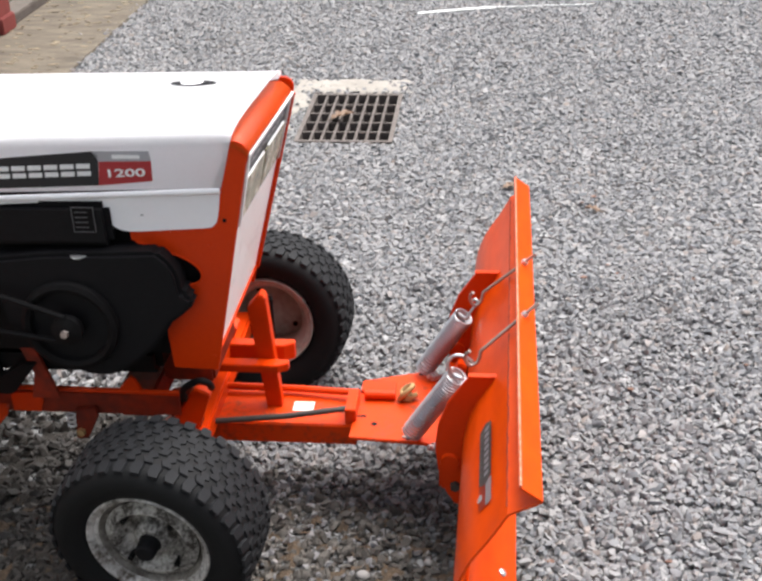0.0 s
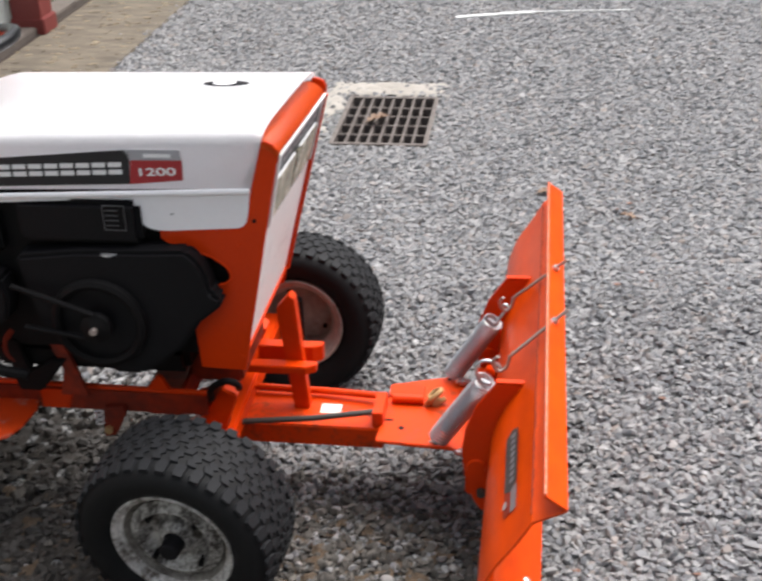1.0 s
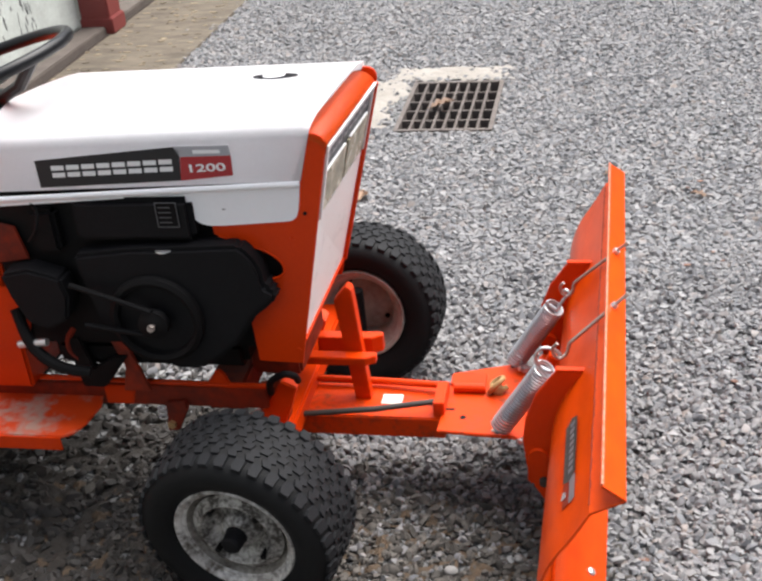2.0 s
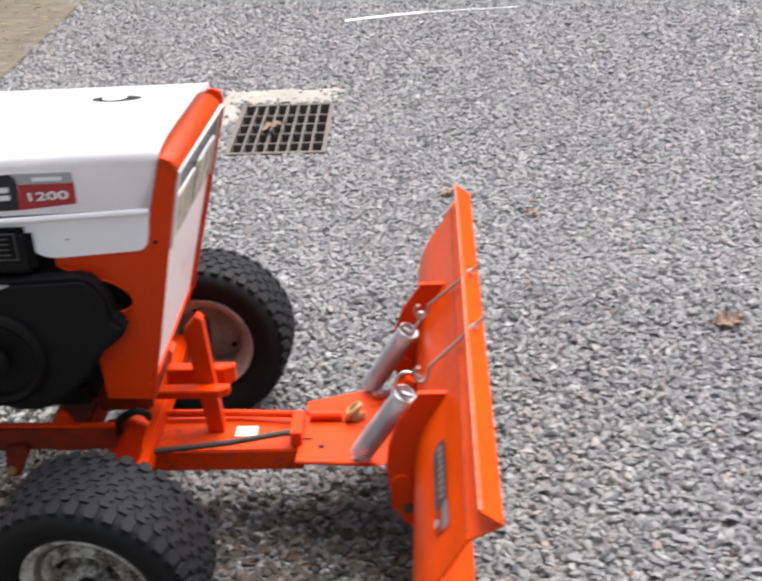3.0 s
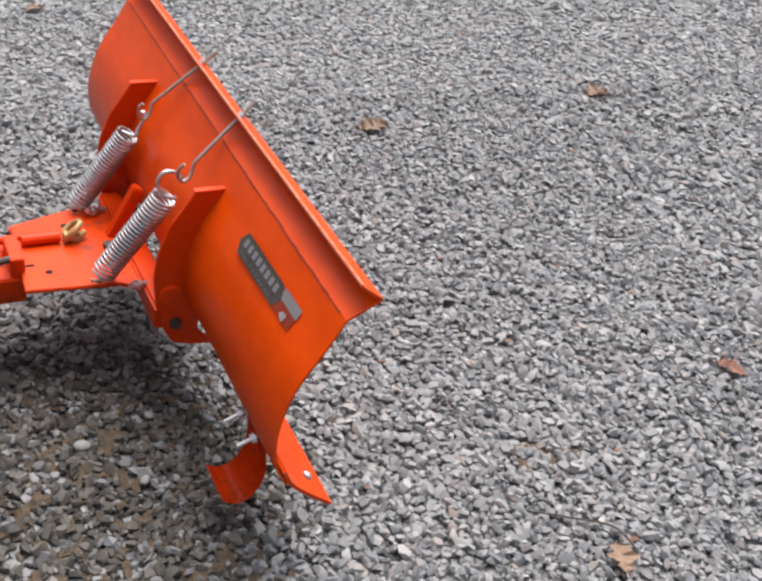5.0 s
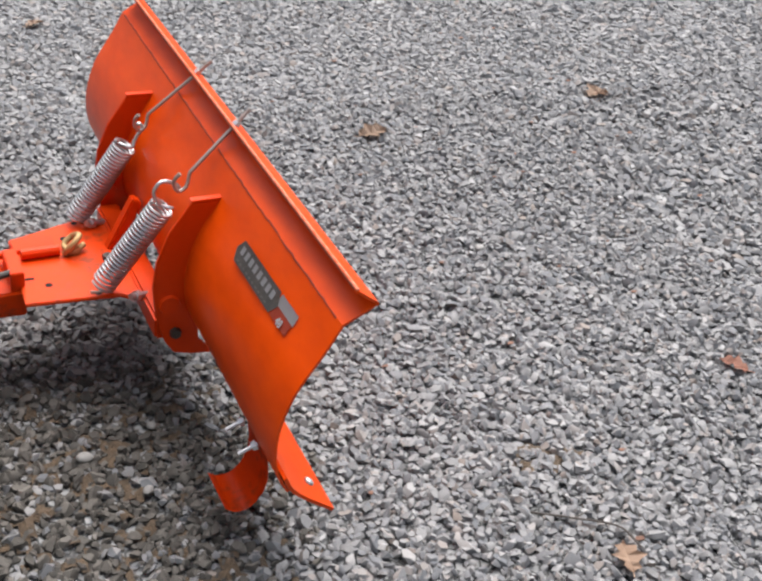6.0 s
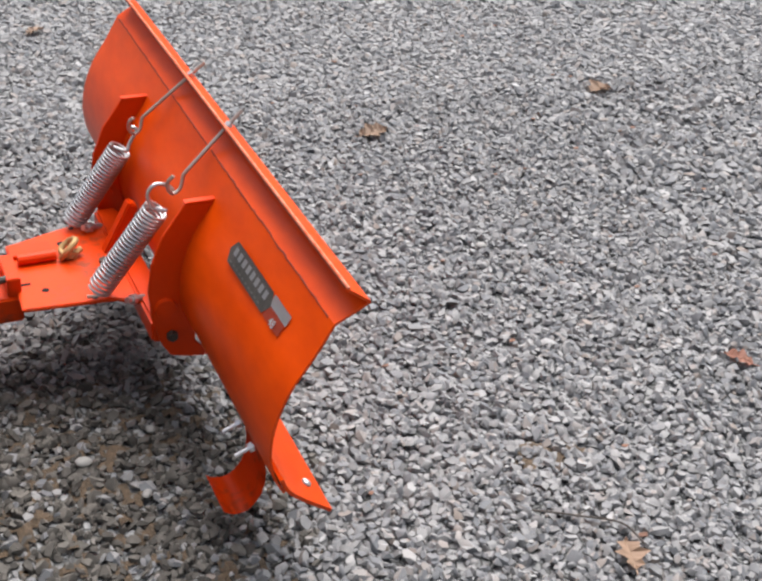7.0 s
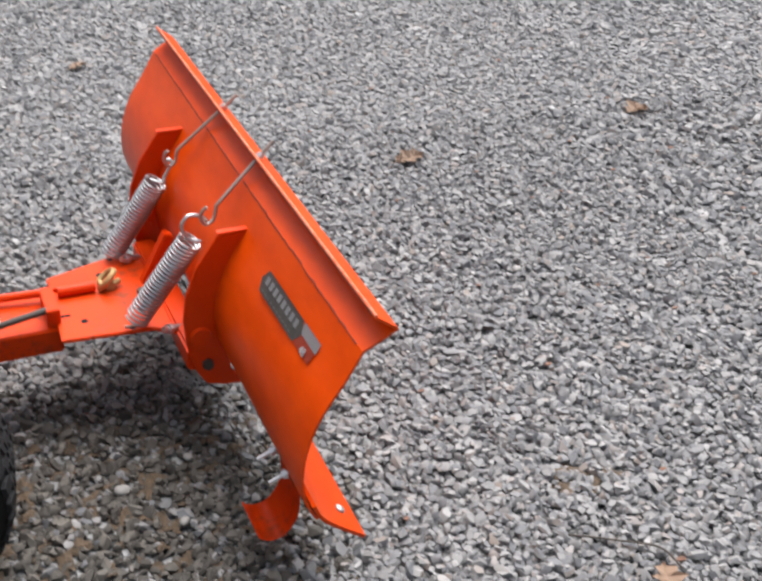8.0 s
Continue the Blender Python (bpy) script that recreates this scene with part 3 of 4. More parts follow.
# plain dark walls added out of sight to block low sky light
SKYBLOCK = material("dark_green_sky_block", (0.035, 0.05, 0.025), (0.015, 0.022, 0.012), rough=0.9, mix=1.0, scale=3, fine=20, bump=0.8, depth=0.05)
for name, lo, hi in (("wall_north", (-2.2, 12.0, 0), (11.0, 12.6, 6.0)), ("wall_east", (11.0, -9.0, 0), (11.6, 12.6, 6.0)), ("wall_south", (-2.2, -7.0, 0), (11.0, -6.4, 4.2))):
    tagged(part(name, box(lo, hi, 0.02), SKYBLOCK), "plain dark green wall, added unseen to block low sky", "hedge", kind="structure")


# ---- the tractor ----
TRACTOR = thing("garden_tractor", (0, 0, 0), "orange and white garden tractor standing on grey gravel", "garden tractor")


def wheel(centre, steer, camber, outer, rim_mat, label, grow=1.0, rr=0.114):
    """A front wheel round its own y axis; outer: -1 where its outer face looks along -y."""
    m = pose(*centre, camber, 0, steer) @ Matrix.Scale(grow, 4)
    w = 0.080
    # dished disc and hub as the wheel itself
    o = outer
    face = [(0.060, 0.0), (0.060, 0.028), (0.055, 0.034), (0.042, 0.040), (0.036, 0.046), (0.037, 0.056), (0.044, 0.064), (0.058, 0.069), (0.062, 0.074), (0.060, 0.080), (0.054, 0.085), (0.051, 0.0935), (0.040, 0.0920), (0.038, 0.076), (0.032, 0.045), (0.034, 0.0)]
    disc = lathe([(o * a, r) for a, r in face], 48)
    hub = part("wheel", disc, RIMDARK if rim_mat is RIM else rim_mat, TRACTOR, label, m, True)
    lip = [(0.84, -0.002), (0.93, 0.003), (0.95, 0.007), (0.90, 0.010), (0.82, 0.004), (0.77, 0.001), (0.755, -0.003), (0.79, -0.0045), (0.785, -0.0075), (0.72, -0.0085)]
    well = [(0.72, -0.0085), (0.66, -0.0095), (0.58, -0.0115), (0.50, -0.0175), (0.38, -0.022)]
    under = [(0.42, -0.026), (0.54, -0.021), (0.62, -0.014), (0.70, -0.010)]
    for e in (-1, 1):
        ring = lathe([(e * w * a, rr + b) for a, b in lip] + [(e * w * 0.74, rr - 0.0095), (e * w * 0.80, rr - 0.003), (e * w * 0.84, rr - 0.002)], 56, caps=False)
        part("rim", ring, rim_mat, hub, "", m, True)
    barrel = lathe([(w * a, rr + b) for a, b in well] + [(-w * a, rr + b) for a, b in well[::-1]] + [(-w * a, rr + b) for a, b in under[::-1]] + [(w * a, rr + b) for a, b in under] + [(w * 0.72, rr - 0.0085)], 56, caps=False)
    part("rim_well", barrel, DIRTSHADERIM if rim_mat is RIM else rim_mat, hub, "dirt-stained rim well, darkened for its shade", m, True)
    side = [(0.118, 0.80), (0.124, 0.92), (0.140, 1.05), (0.158, 1.12), (0.172, 1.10), (0.184, 1.01), (0.193, 0.86), (0.1985, 0.52), (0.2005, 0.0)]
    prof = [(-w * a, r) for r, a in side] + [(w * a, r) for r, a in side[-2::-1]]
    tyre = lathe(prof, 72, caps=False)
    rnd = random.Random(7)
    part("tyre", tyre, RUBBER, hub, "black rubber turf tyre with smooth sidewalls", m, True)
    # hooked turf lugs in staggered rows, square bars on the shoulders
    hook = [(-0.0160, -0.0100), (-0.0020, -0.0150), (0.0020, -0.0050), (0.0160, -0.0100), (0.0160, 0.0080), (0.0020, 0.0145), (-0.0020, 0.0045), (-0.0160, 0.0085)]
    bar = [(-0.0170, -0.0095), (0.0080, -0.0130), (0.0125, -0.0040), (0.0105, 0.0090), (-0.0060, 0.0125), (-0.0170, 0.0085)]
    tread = bmesh.new()
    n = 37
    for row, y in enumerate((-0.0640, -0.0385, -0.0130, 0.0130, 0.0385, 0.0640)):
        shoulder = abs(y) > 0.05
        shape = bar if shoulder else hook
        flip = -1 if (row % 2 if not shoulder else y > 0) else 1
        base = 0.1935 if shoulder else 0.1975 - 1.1 * y * y
        for k in range(n):
            a = 2 * math.pi * (k + 0.5 * (row % 2) + rnd.uniform(-0.03, 0.03)) / n
            q = Matrix.Rotation(-a, 4, "Y") @ Matrix.Translation((base, y, 0))
            if shoulder:
                q = q @ Matrix.Rotation(math.copysign(0.24, y), 4, "Z")
            low = [tread.verts.new(q @ Vector((-0.002, u * flip, v))) for u, v in shape]
            top = [tread.verts.new(q @ Vector((0.0052, u * flip * 0.92, v * 0.88))) for u, v in shape]
            tread.faces.new(top)
            for e in range(len(shape)):
                f = (e + 1) % len(shape)
                tread.faces.new((low[e], low[f], top[f], top[e]))
    part("tread", tread, TREAD, hub, "dusty worn hooked tread lugs", m)
    cap = lathe([(o * 0.056, 0.024), (o * 0.064, 0.0205), (o * 0.088, 0.0195), (o * 0.092, 0.016), (o * 0.093, 0.0)], 20)
    part("hub_cap", cap, BLACK, hub, "greasy dark hub end", m, True)
    for k in range(4):
        a = radians(45 + 90 * k)
        part("vent", lathe([(o * 0.0632, 0.0), (o * 0.0632, 0.0055), (o * 0.0325, 0.0065), (o * 0.0325, 0.0)], 12), SOOT, hub, "", m @ Matrix.Translation((0.067 * math.cos(a), 0, 0.067 * math.sin(a))))
    part("valve", rod([(0.084, o * 0.01, 0.02), (0.088, o * 0.035, 0.021)], 0.004), RUBBER, hub, "", m)


wheel((0.012, -0.364, 0.204), STEER_NEAR, 3.8, -1, RIM, "scuffed grey steel wheel with flaking paint")
wheel((0.085, 0.455, 0.204), STEER_FAR, -6, 1, RIM2, "dusty pinkish steel wheel", 1.0, 0.108)
# unseen rear wheels, added to complete the tractor and shade the ground
wheel((-1.12, -0.40, 0.292), 0, 0, -1, RIM, "large rear wheel with a turf tyre", 1.45)
wheel((-1.12, 0.43, 0.292), 0, 0, 1, RIM, "large rear wheel with a turf tyre", 1.45)


def askew(bm, low=0.44, high=0.91):
    """The front sheet metal sits a little crooked: its far top corner lies forward."""
    for v in bm.verts:
        v.co.x += 0.026 * (v.co.y + 0.187) / 0.374 * min(1.0, max(0.0, (v.co.z - low) / (high - low)))
    return bm


def hood():
    def bend(mesh, slope=0.02):
        """The hood widens and drops a little towards the dash."""
        for v in mesh.verts:
            v.co.z += slope * (v.co.x - 0.14)
            v.co.y *= 1 + max(0.0, 0.142 - v.co.x) * 0.13
        return askew(mesh, -1.0, -0.9)
    # crowned top with turned-down sides and a thin turned-under front lip
    half = [(0.0, 0.939), (0.08, 0.938), (0.14, 0.935), (0.168, 0.931), (0.178, 0.927), (0.1835, 0.920), (0.186, 0.908), (0.186, 0.826)]
    sect = [(-y, z) for y, z in half[::-1]] + half[1:]
    bm = bmesh.new()
    rows = []
    for k, t in enumerate((0.0, 0.02, 0.2, 0.4, 0.6, 0.8, 0.98, 1.0)):
        row = []
        for y, z in sect:
            back = -0.437 - 0.062 * (1 - (abs(y) / 0.186) ** 1.3)
            front = 0.179 - max(0.0, 0.930 - z) * 0.28
            row.append(bm.verts.new((back + (front - back) * t, y, z)))
        rows.append(row)
    for a, b in zip(rows, rows[1:]):
        for i in range(len(sect) - 1):
            bm.faces.new((a[i], a[i + 1], b[i + 1], b[i]))
    bmesh.ops.solidify(bm, geom=bm.faces, thickness=0.003)
    top = part("hood", bend(bm), WHITE, TRACTOR, "white enamelled sheet-metal hood", None, True)
    for s in (-1, 1):
        # rounded bead pressed into the side, with a step below it
        bead = bmesh.new()
        prof = [(0.1855, 0.8265), (0.1885, 0.8255), (0.1905, 0.8225), (0.1905, 0.8185), (0.1885, 0.8155), (0.1845, 0.8145)]
        rings = [[bead.verts.new((x, s * y, z + 0.011 * (x - 0.149) / 0.62)) for y, z in prof] for x in (-0.47, -0.2, 0.0, 0.145, 0.1475)]
        for a, b in zip(rings, rings[1:]):
            for i in range(len(prof) - 1):
                bead.faces.new((a[i], a[i + 1], b[i + 1], b[i]))
        bead.faces.new(rings[0])
        bead.faces.new(rings[-1])
        part("rib", bend(bead), WHITE, top, "raised white rib along the hood side", None, True)
        curve = [(p.x, p.z) for p in smooth_line([(-0.130, 0, 0.8055), (-0.100, 0, 0.804), (-0.085, 0, 0.795), (-0.071, 0, 0.772), (-0.056, 0, 0.752), (-0.036, 0, 0.7435), (-0.010, 0, 0.742)], 4)]
        outline = [(-0.47, 0.806), (-0.30, 0.812), (0.1465, 0.8165), (0.1415, 0.785), (0.138, 0.768)] + arc(0.116, 0.768, 0.021, -8, -88, 6) + curve[::-1] + [(-0.47, 0.795)]
        panel = slab(outline, "y", s * 0.1812, s * 0.1850, 0.0)
        part("side_panel", bend(panel), WHITE, top, "white lower side panel with a curved cut-out")
        part("paint_chip", bend(slab([(-0.005, 0.774), (0.002, 0.775), (0.001, 0.7765), (-0.004, 0.7765)], "y", s * 0.1850, s * 0.1854, 0.0)), DIMGREY, top)
    # oval latch on top: dark pointed recess with a white turn button
    eye = [(0.031 + 0.046 * math.copysign(abs(math.cos(a)) ** 0.85, math.cos(a)), 0.071 + 0.0168 * math.sin(a) * (1 - 0.35 * abs(math.cos(a)))) for a in (k * math.pi / 12 for k in range(24))]
    part("latch_recess", bend(slab(eye, "z", 0.9345, 0.9398, 0.0)), BLACK, top, "black oval latch recess in the hood")
    part("latch", bend(lathe([(0.936, 0.023), (0.9410, 0.0225), (0.942, 0.020), (0.942, 0.0)], 24, None, Matrix(((1, 0, 0, 0.027), (0, 0, 0.72, 0.074), (0, 1, 0, 0), (0, 0, 0, 1))))), WHITE, top, "round white latch button", None, True)
    part("latch_slot", bend(box((0.013, 0.071, 0.942), (0.041, 0.075, 0.9426), 0)), DIMGREY, top)
    # side badge: dark field, grey and red ends
    def decal(name, pts, mat, parent, label="", out=0.0015):
        return part(name, bend(slab(pts, "y", -0.1866 - out, -0.1862, 0.0)), mat, parent, label)
    badge = decal("badge", [(-0.347, 0.886), (-0.078, 0.9015), (-0.066, 0.894), (-0.072, 0.8365), (-0.347, 0.8325)], DECAL, top, "dark side badge with light bars")
    # a row of light bars on the dark field
    x = -0.318
    for k in range(8):
        w, base = 0.0248, 0.8520 + 0.017 * (x + 0.318)
        for lo, hi in ((0.0, 0.0090), (0.0140, 0.0230)):
            decal("bar", [(x, base + lo), (x + w, base + lo), (x + w + 0.001, base + hi), (x + 0.001, base + hi)], DECALWHITE, badge, "", 0.0021)
        x += 0.0300
    decal("badge_grey", [(-0.076, 0.9025), (0.027, 0.9005), (0.029, 0.8815), (-0.066, 0.8825)], DECALGREY, top, "silver grey badge end")
    decal("bar", [(-0.040, 0.8875), (0.010, 0.8865), (0.010, 0.8930), (-0.040, 0.8945)], DECALWHITE, top, "", 0.0021)
    red = decal("badge_red", [(-0.0655, 0.882), (0.029, 0.881), (0.0275, 0.8430), (-0.0715, 0.8362)], DECALRED, top, "red badge end with white numerals")
    letters("numerals", "1200", 0.0265, DECALWHITE, red, Matrix.Translation((-0.021, -0.1926, 0.8560)) @ Matrix.Rotation(radians(1.6), 4, "Z") @ Matrix.Rotation(radians(90), 4, "X") @ Matrix.Rotation(radians(1.6), 4, "Z") @ Matrix.Diagonal((1.42, 0.78, 1, 1)), "bold white numerals")


hood()


def cowl():
    notch = [(p.x, p.z) for p in smooth_line([(0.036, 0, 0.614), (0.066, 0, 0.624), (0.087, 0, 0.631), (0.096, 0, 0.645), (0.089, 0, 0.665), (0.062, 0, 0.685), (0.019, 0, 0.701), (-0.022, 0, 0.716)], 4)]
    outline = [(0.174, 0.916), (0.186, 0.915), (0.196, 0.910), (0.202, 0.900), (0.2025, 0.890), (0.1600, 0.690), (0.1155, 0.480), (0.1067, 0.438), (0.019, 0.441), (0.014, 0.54)] + notch + [(-0.030, 0.720), (-0.032, 0.758), (0.110, 0.768), (0.142, 0.85)]
    for s in (-1, 1):
        bm = askew(slab(outline, "y", s * 0.1795, s * 0.1845, 0.0))
        ob = part("cowl_side", bm, ORANGE, TRACTOR, "orange sheet-metal side of the grille housing")
        edge = askew(rod([(x, s * 0.183, z) for x, z in notch], 0.0030, None, 8))
        part("rolled_edge", edge, ORANGE, ob, "", None, True)
        for x, z in ((0.150, 0.762), (0.1030, 0.470), (0.118, 0.710)):
            part("screw", askew(bolt((x, s * 0.1845, z), (0, s, 0), 0.0042, 0.002)), SOOT if z > 0.73 else ORANGE, ob)
    # top strip: rises from under the hood, rolls over a rounded brow and turns into the face
    bm = bmesh.new()
    sect = [(0.163, 0.9195), (0.176, 0.9205), (0.188, 0.9165), (0.198, 0.9095), (0.2040, 0.9030), (0.2065, 0.8970), (0.2050, 0.8930), (0.2010, 0.8915)]
    rows = [[bm.verts.new((x - pull, y, z - drop)) for x, z in sect] for y, drop, pull in ((-0.1855, 0.016, 0.003), (-0.1850, 0.009, 0.002), (-0.182, 0.003, 0.0005), (-0.174, 0, 0), (0.0, 0.003, 0.002), (0.160, 0.007, 0.005), (0.174, 0.010, 0.007), (0.183, 0.018, 0.010), (0.1855, 0.028, 0.013))]
    for a, b in zip(rows, rows[1:]):
        for i in range(len(sect) - 1):
            bm.faces.new((a[i], a[i + 1], b[i + 1], b[i]))
    bmesh.ops.solidify(bm, geom=bm.faces, thickness=0.003)
    part("cowl_top", askew(bm), LITORANGE, TRACTOR, "orange rounded top of the grille housing, skylight painted into its colour", None, True)
    # the leaning front face: local x out, z up along the face
    face = Matrix.Translation((0.1597, 0, 0.690)) @ Matrix.Rotation(math.atan(0.212), 4, "Y")

    def flat(lo, hi, bevel=0.001):
        bm = box(lo, hi, bevel)
        bm.transform(face)
        return askew(bm)
    for lo, hi in (((-0.010, -0.1790, -0.214), (-0.002, -0.1765, 0.206)), ((-0.010, 0.1680, -0.214), (0.006, 0.1785, 0.200)), ((-0.010, -0.1765, -0.214), (0.001, 0.168, -0.206)), ((-0.010, -0.1765, 0.2035), (-0.002, 0.168, 0.206))):
        part("grille_frame", flat(lo, hi, 0.0015), ORANGE, TRACTOR)
    part("grille_panel", flat((-0.012, -0.1765, -0.206), (-0.003, 0.168, 0.054)), SMUDGED, TRACTOR, "smudged white front panel")
    up = part("lamp_panel", flat((-0.012, -0.1765, 0.0545), (-0.004, 0.168, 0.2035)), FADEDDARK, TRACTOR, "dark lamp panel with light bars")
    for lo, hi in (((-0.004, -0.176, 0.1935), (0.004, 0.1675, 0.203)), ((-0.004, -0.176, 0.056), (0.004, -0.1655, 0.1933)), ((-0.004, 0.161, 0.056), (0.002, 0.1675, 0.1933))):
        part("trim_strip", flat(lo, hi), DECALWHITE, up, "white trim strip")
    for s in (-1, 1):
        part("headlight", flat((-0.004, s * 0.083 - 0.0785 - 0.005, 0.062), (0.0005, s * 0.083 + 0.0785 - 0.007, 0.142), 0.003), LENS, up, "clouded olive headlight lens")
        part("lens_rim", flat((-0.004, s * 0.083 - 0.070, 0.1425), (0.0008, s * 0.083 + 0.064, 0.1455), 0.0008), DECALWHITE, up)
    y = -0.150
    for k in range(8):
        part("bar", flat((-0.004, y, 0.161), (-0.0032, y + 0.028, 0.184), 0), DECALGREY, up)
        part("bar_gap", flat((-0.0032, y + 0.008, 0.167), (-0.0026, y + 0.020, 0.178), 0), FADEDDARK, up)
        y += 0.0385


cowl()


def engine():
    block = part("engine", box((-0.50, -0.165, 0.455), (0.10, 0.15, 0.80), 0.01), SOOT, TRACTOR, "grimy black engine")
    shroud = [(-0.31, 0.690), (-0.19, 0.704), (-0.06, 0.708), (0.022, 0.712)] + arc(-0.022, 0.640, 0.084, 52, -2, 7) + [(0.066, 0.624), (0.086, 0.613), (0.078, 0.596), (0.060, 0.580), (0.037, 0.562), (0.018, 0.533), (-0.002, 0.506), (-0.045, 0.468), (-0.092, 0.439), (-0.14, 0.440), (-0.185, 0.455), (-0.235, 0.485), (-0.285, 0.55)]
    part("shroud", slab(shroud, "y", -0.222, -0.165, 0.008), BLACK, block, "black blower shroud", None, True)
    part("head_cover", box((-0.30, -0.205, 0.712), (-0.06, -0.165, 0.80), 0.012), BLACK, block, "black cylinder cover", None, True)
    plate = part("data_plate", box((-0.127, -0.2075, 0.745), (-0.085, -0.205, 0.795), 0.001), SOOT, block, "dark data plate with grey border")
    for k in range(4):
        part("bar", box((-0.122, -0.2082, 0.754 + k * 0.010), (-0.098, -0.2075, 0.7555 + k * 0.010), 0), DIMGREY, plate)
    for lo, hi in (((-0.127, -0.2085, 0.745), (-0.085, -0.2075, 0.7462)), ((-0.127, -0.2085, 0.7938), (-0.085, -0.2075, 0.795)), ((-0.127, -0.2085, 0.7462), (-0.1258, -0.2075, 0.7938)), ((-0.0862, -0.2085, 0.7462), (-0.085, -0.2075, 0.7938))):
        part("border", box(lo, hi, 0), DIMGREY, plate)
    t = Matrix.Translation((-0.160, -0.222, 0.556))
    part("flywheel_ring", lathe([(0.0, 0.095), (-0.012, 0.093), (-0.016, 0.084), (-0.012, 0.076), (0.0, 0.074)], 40, caps=False), SOOT, block, "", t, True)
    part("pulley", lathe([(-0.010, 0.0), (-0.034, 0.0), (-0.034, 0.014), (-0.030, 0.020), (-0.028, 0.030), (-0.022, 0.026), (-0.016, 0.030), (-0.012, 0.030), (-0.010, 0.0)], 32), SOOT, block, "", t @ Matrix.Translation((0, 0, 0.0)), True)
    part("pulley_bolt", bolt((-0.160, -0.256, 0.556), (0, -1, 0), 0.008, 0.008), STEEL, block)
    for x, z in ((-0.198, 0.627), (-0.089, 0.518), (-0.176, 0.532)):
        part("screw", bolt((x, -0.222, z), (0, -1, 0), 0.005, 0.004), ZINC, block)
    guard = [(-0.470, 0.648), (-0.41, 0.660), (-0.345, 0.640), (-0.336, 0.60), (-0.348, 0.550), (-0.392, 0.525), (-0.437, 0.540), (-0.460, 0.60)]
    part("sump", box((-0.44, -0.150, 0.395), (-0.02, 0.135, 0.458), 0.015), SOOT, block, "greasy black engine sump", None, True)
    part("belt_guard", slab(guard, "y", -0.225, -0.17, 0.006), BLACK, TRACTOR, "black belt guard", None, True)
    part("belt", rod([(-0.318, -0.238, 0.636), (-0.24, -0.243, 0.612), (-0.160, -0.246, 0.584)], 0.0055), SOOT, TRACTOR, "black rubber drive belt")
    part("belt", rod([(-0.305, -0.238, 0.548), (-0.24, -0.243, 0.541), (-0.160, -0.246, 0.530)], 0.0055), SOOT, TRACTOR, "black rubber drive belt")
    part("cap", lathe([(0.0, 0.019), (0.003, 0.018), (0.004, 0.0)], 20, None, Matrix(((1, 0, 0, -0.125), (0, 0, 1, -0.205), (0, 1, 0, 0.697), (0, 0, 0, 1)))), ZINC, block, "bright metal filler cap", None, True)
    part("carburettor", box((-0.40, -0.19, 0.68), (-0.345, -0.12, 0.77), 0.008), SOOT, TRACTOR, "greasy dark carburettor", None, True)
    part("fuel_line", rod(smooth_line([(-0.40, -0.20, 0.71), (-0.375, -0.21, 0.74), (-0.37, -0.20, 0.775), (-0.39, -0.19, 0.80)]), 0.0035), SOOT, TRACTOR)
    part("exhaust", rod(smooth_line([(-0.47, -0.20, 0.56), (-0.44, -0.225, 0.49), (-0.39, -0.23, 0.445), (-0.33, -0.22, 0.425)]), 0.012), SOOT, TRACTOR, "black bent pipe", None, True)
    part("lever_rod", rod([(-0.47, -0.22, 0.488), (-0.405, -0.225, 0.498)], 0.008), ZINC, TRACTOR, "bright steel rod end", None, True)


engine()


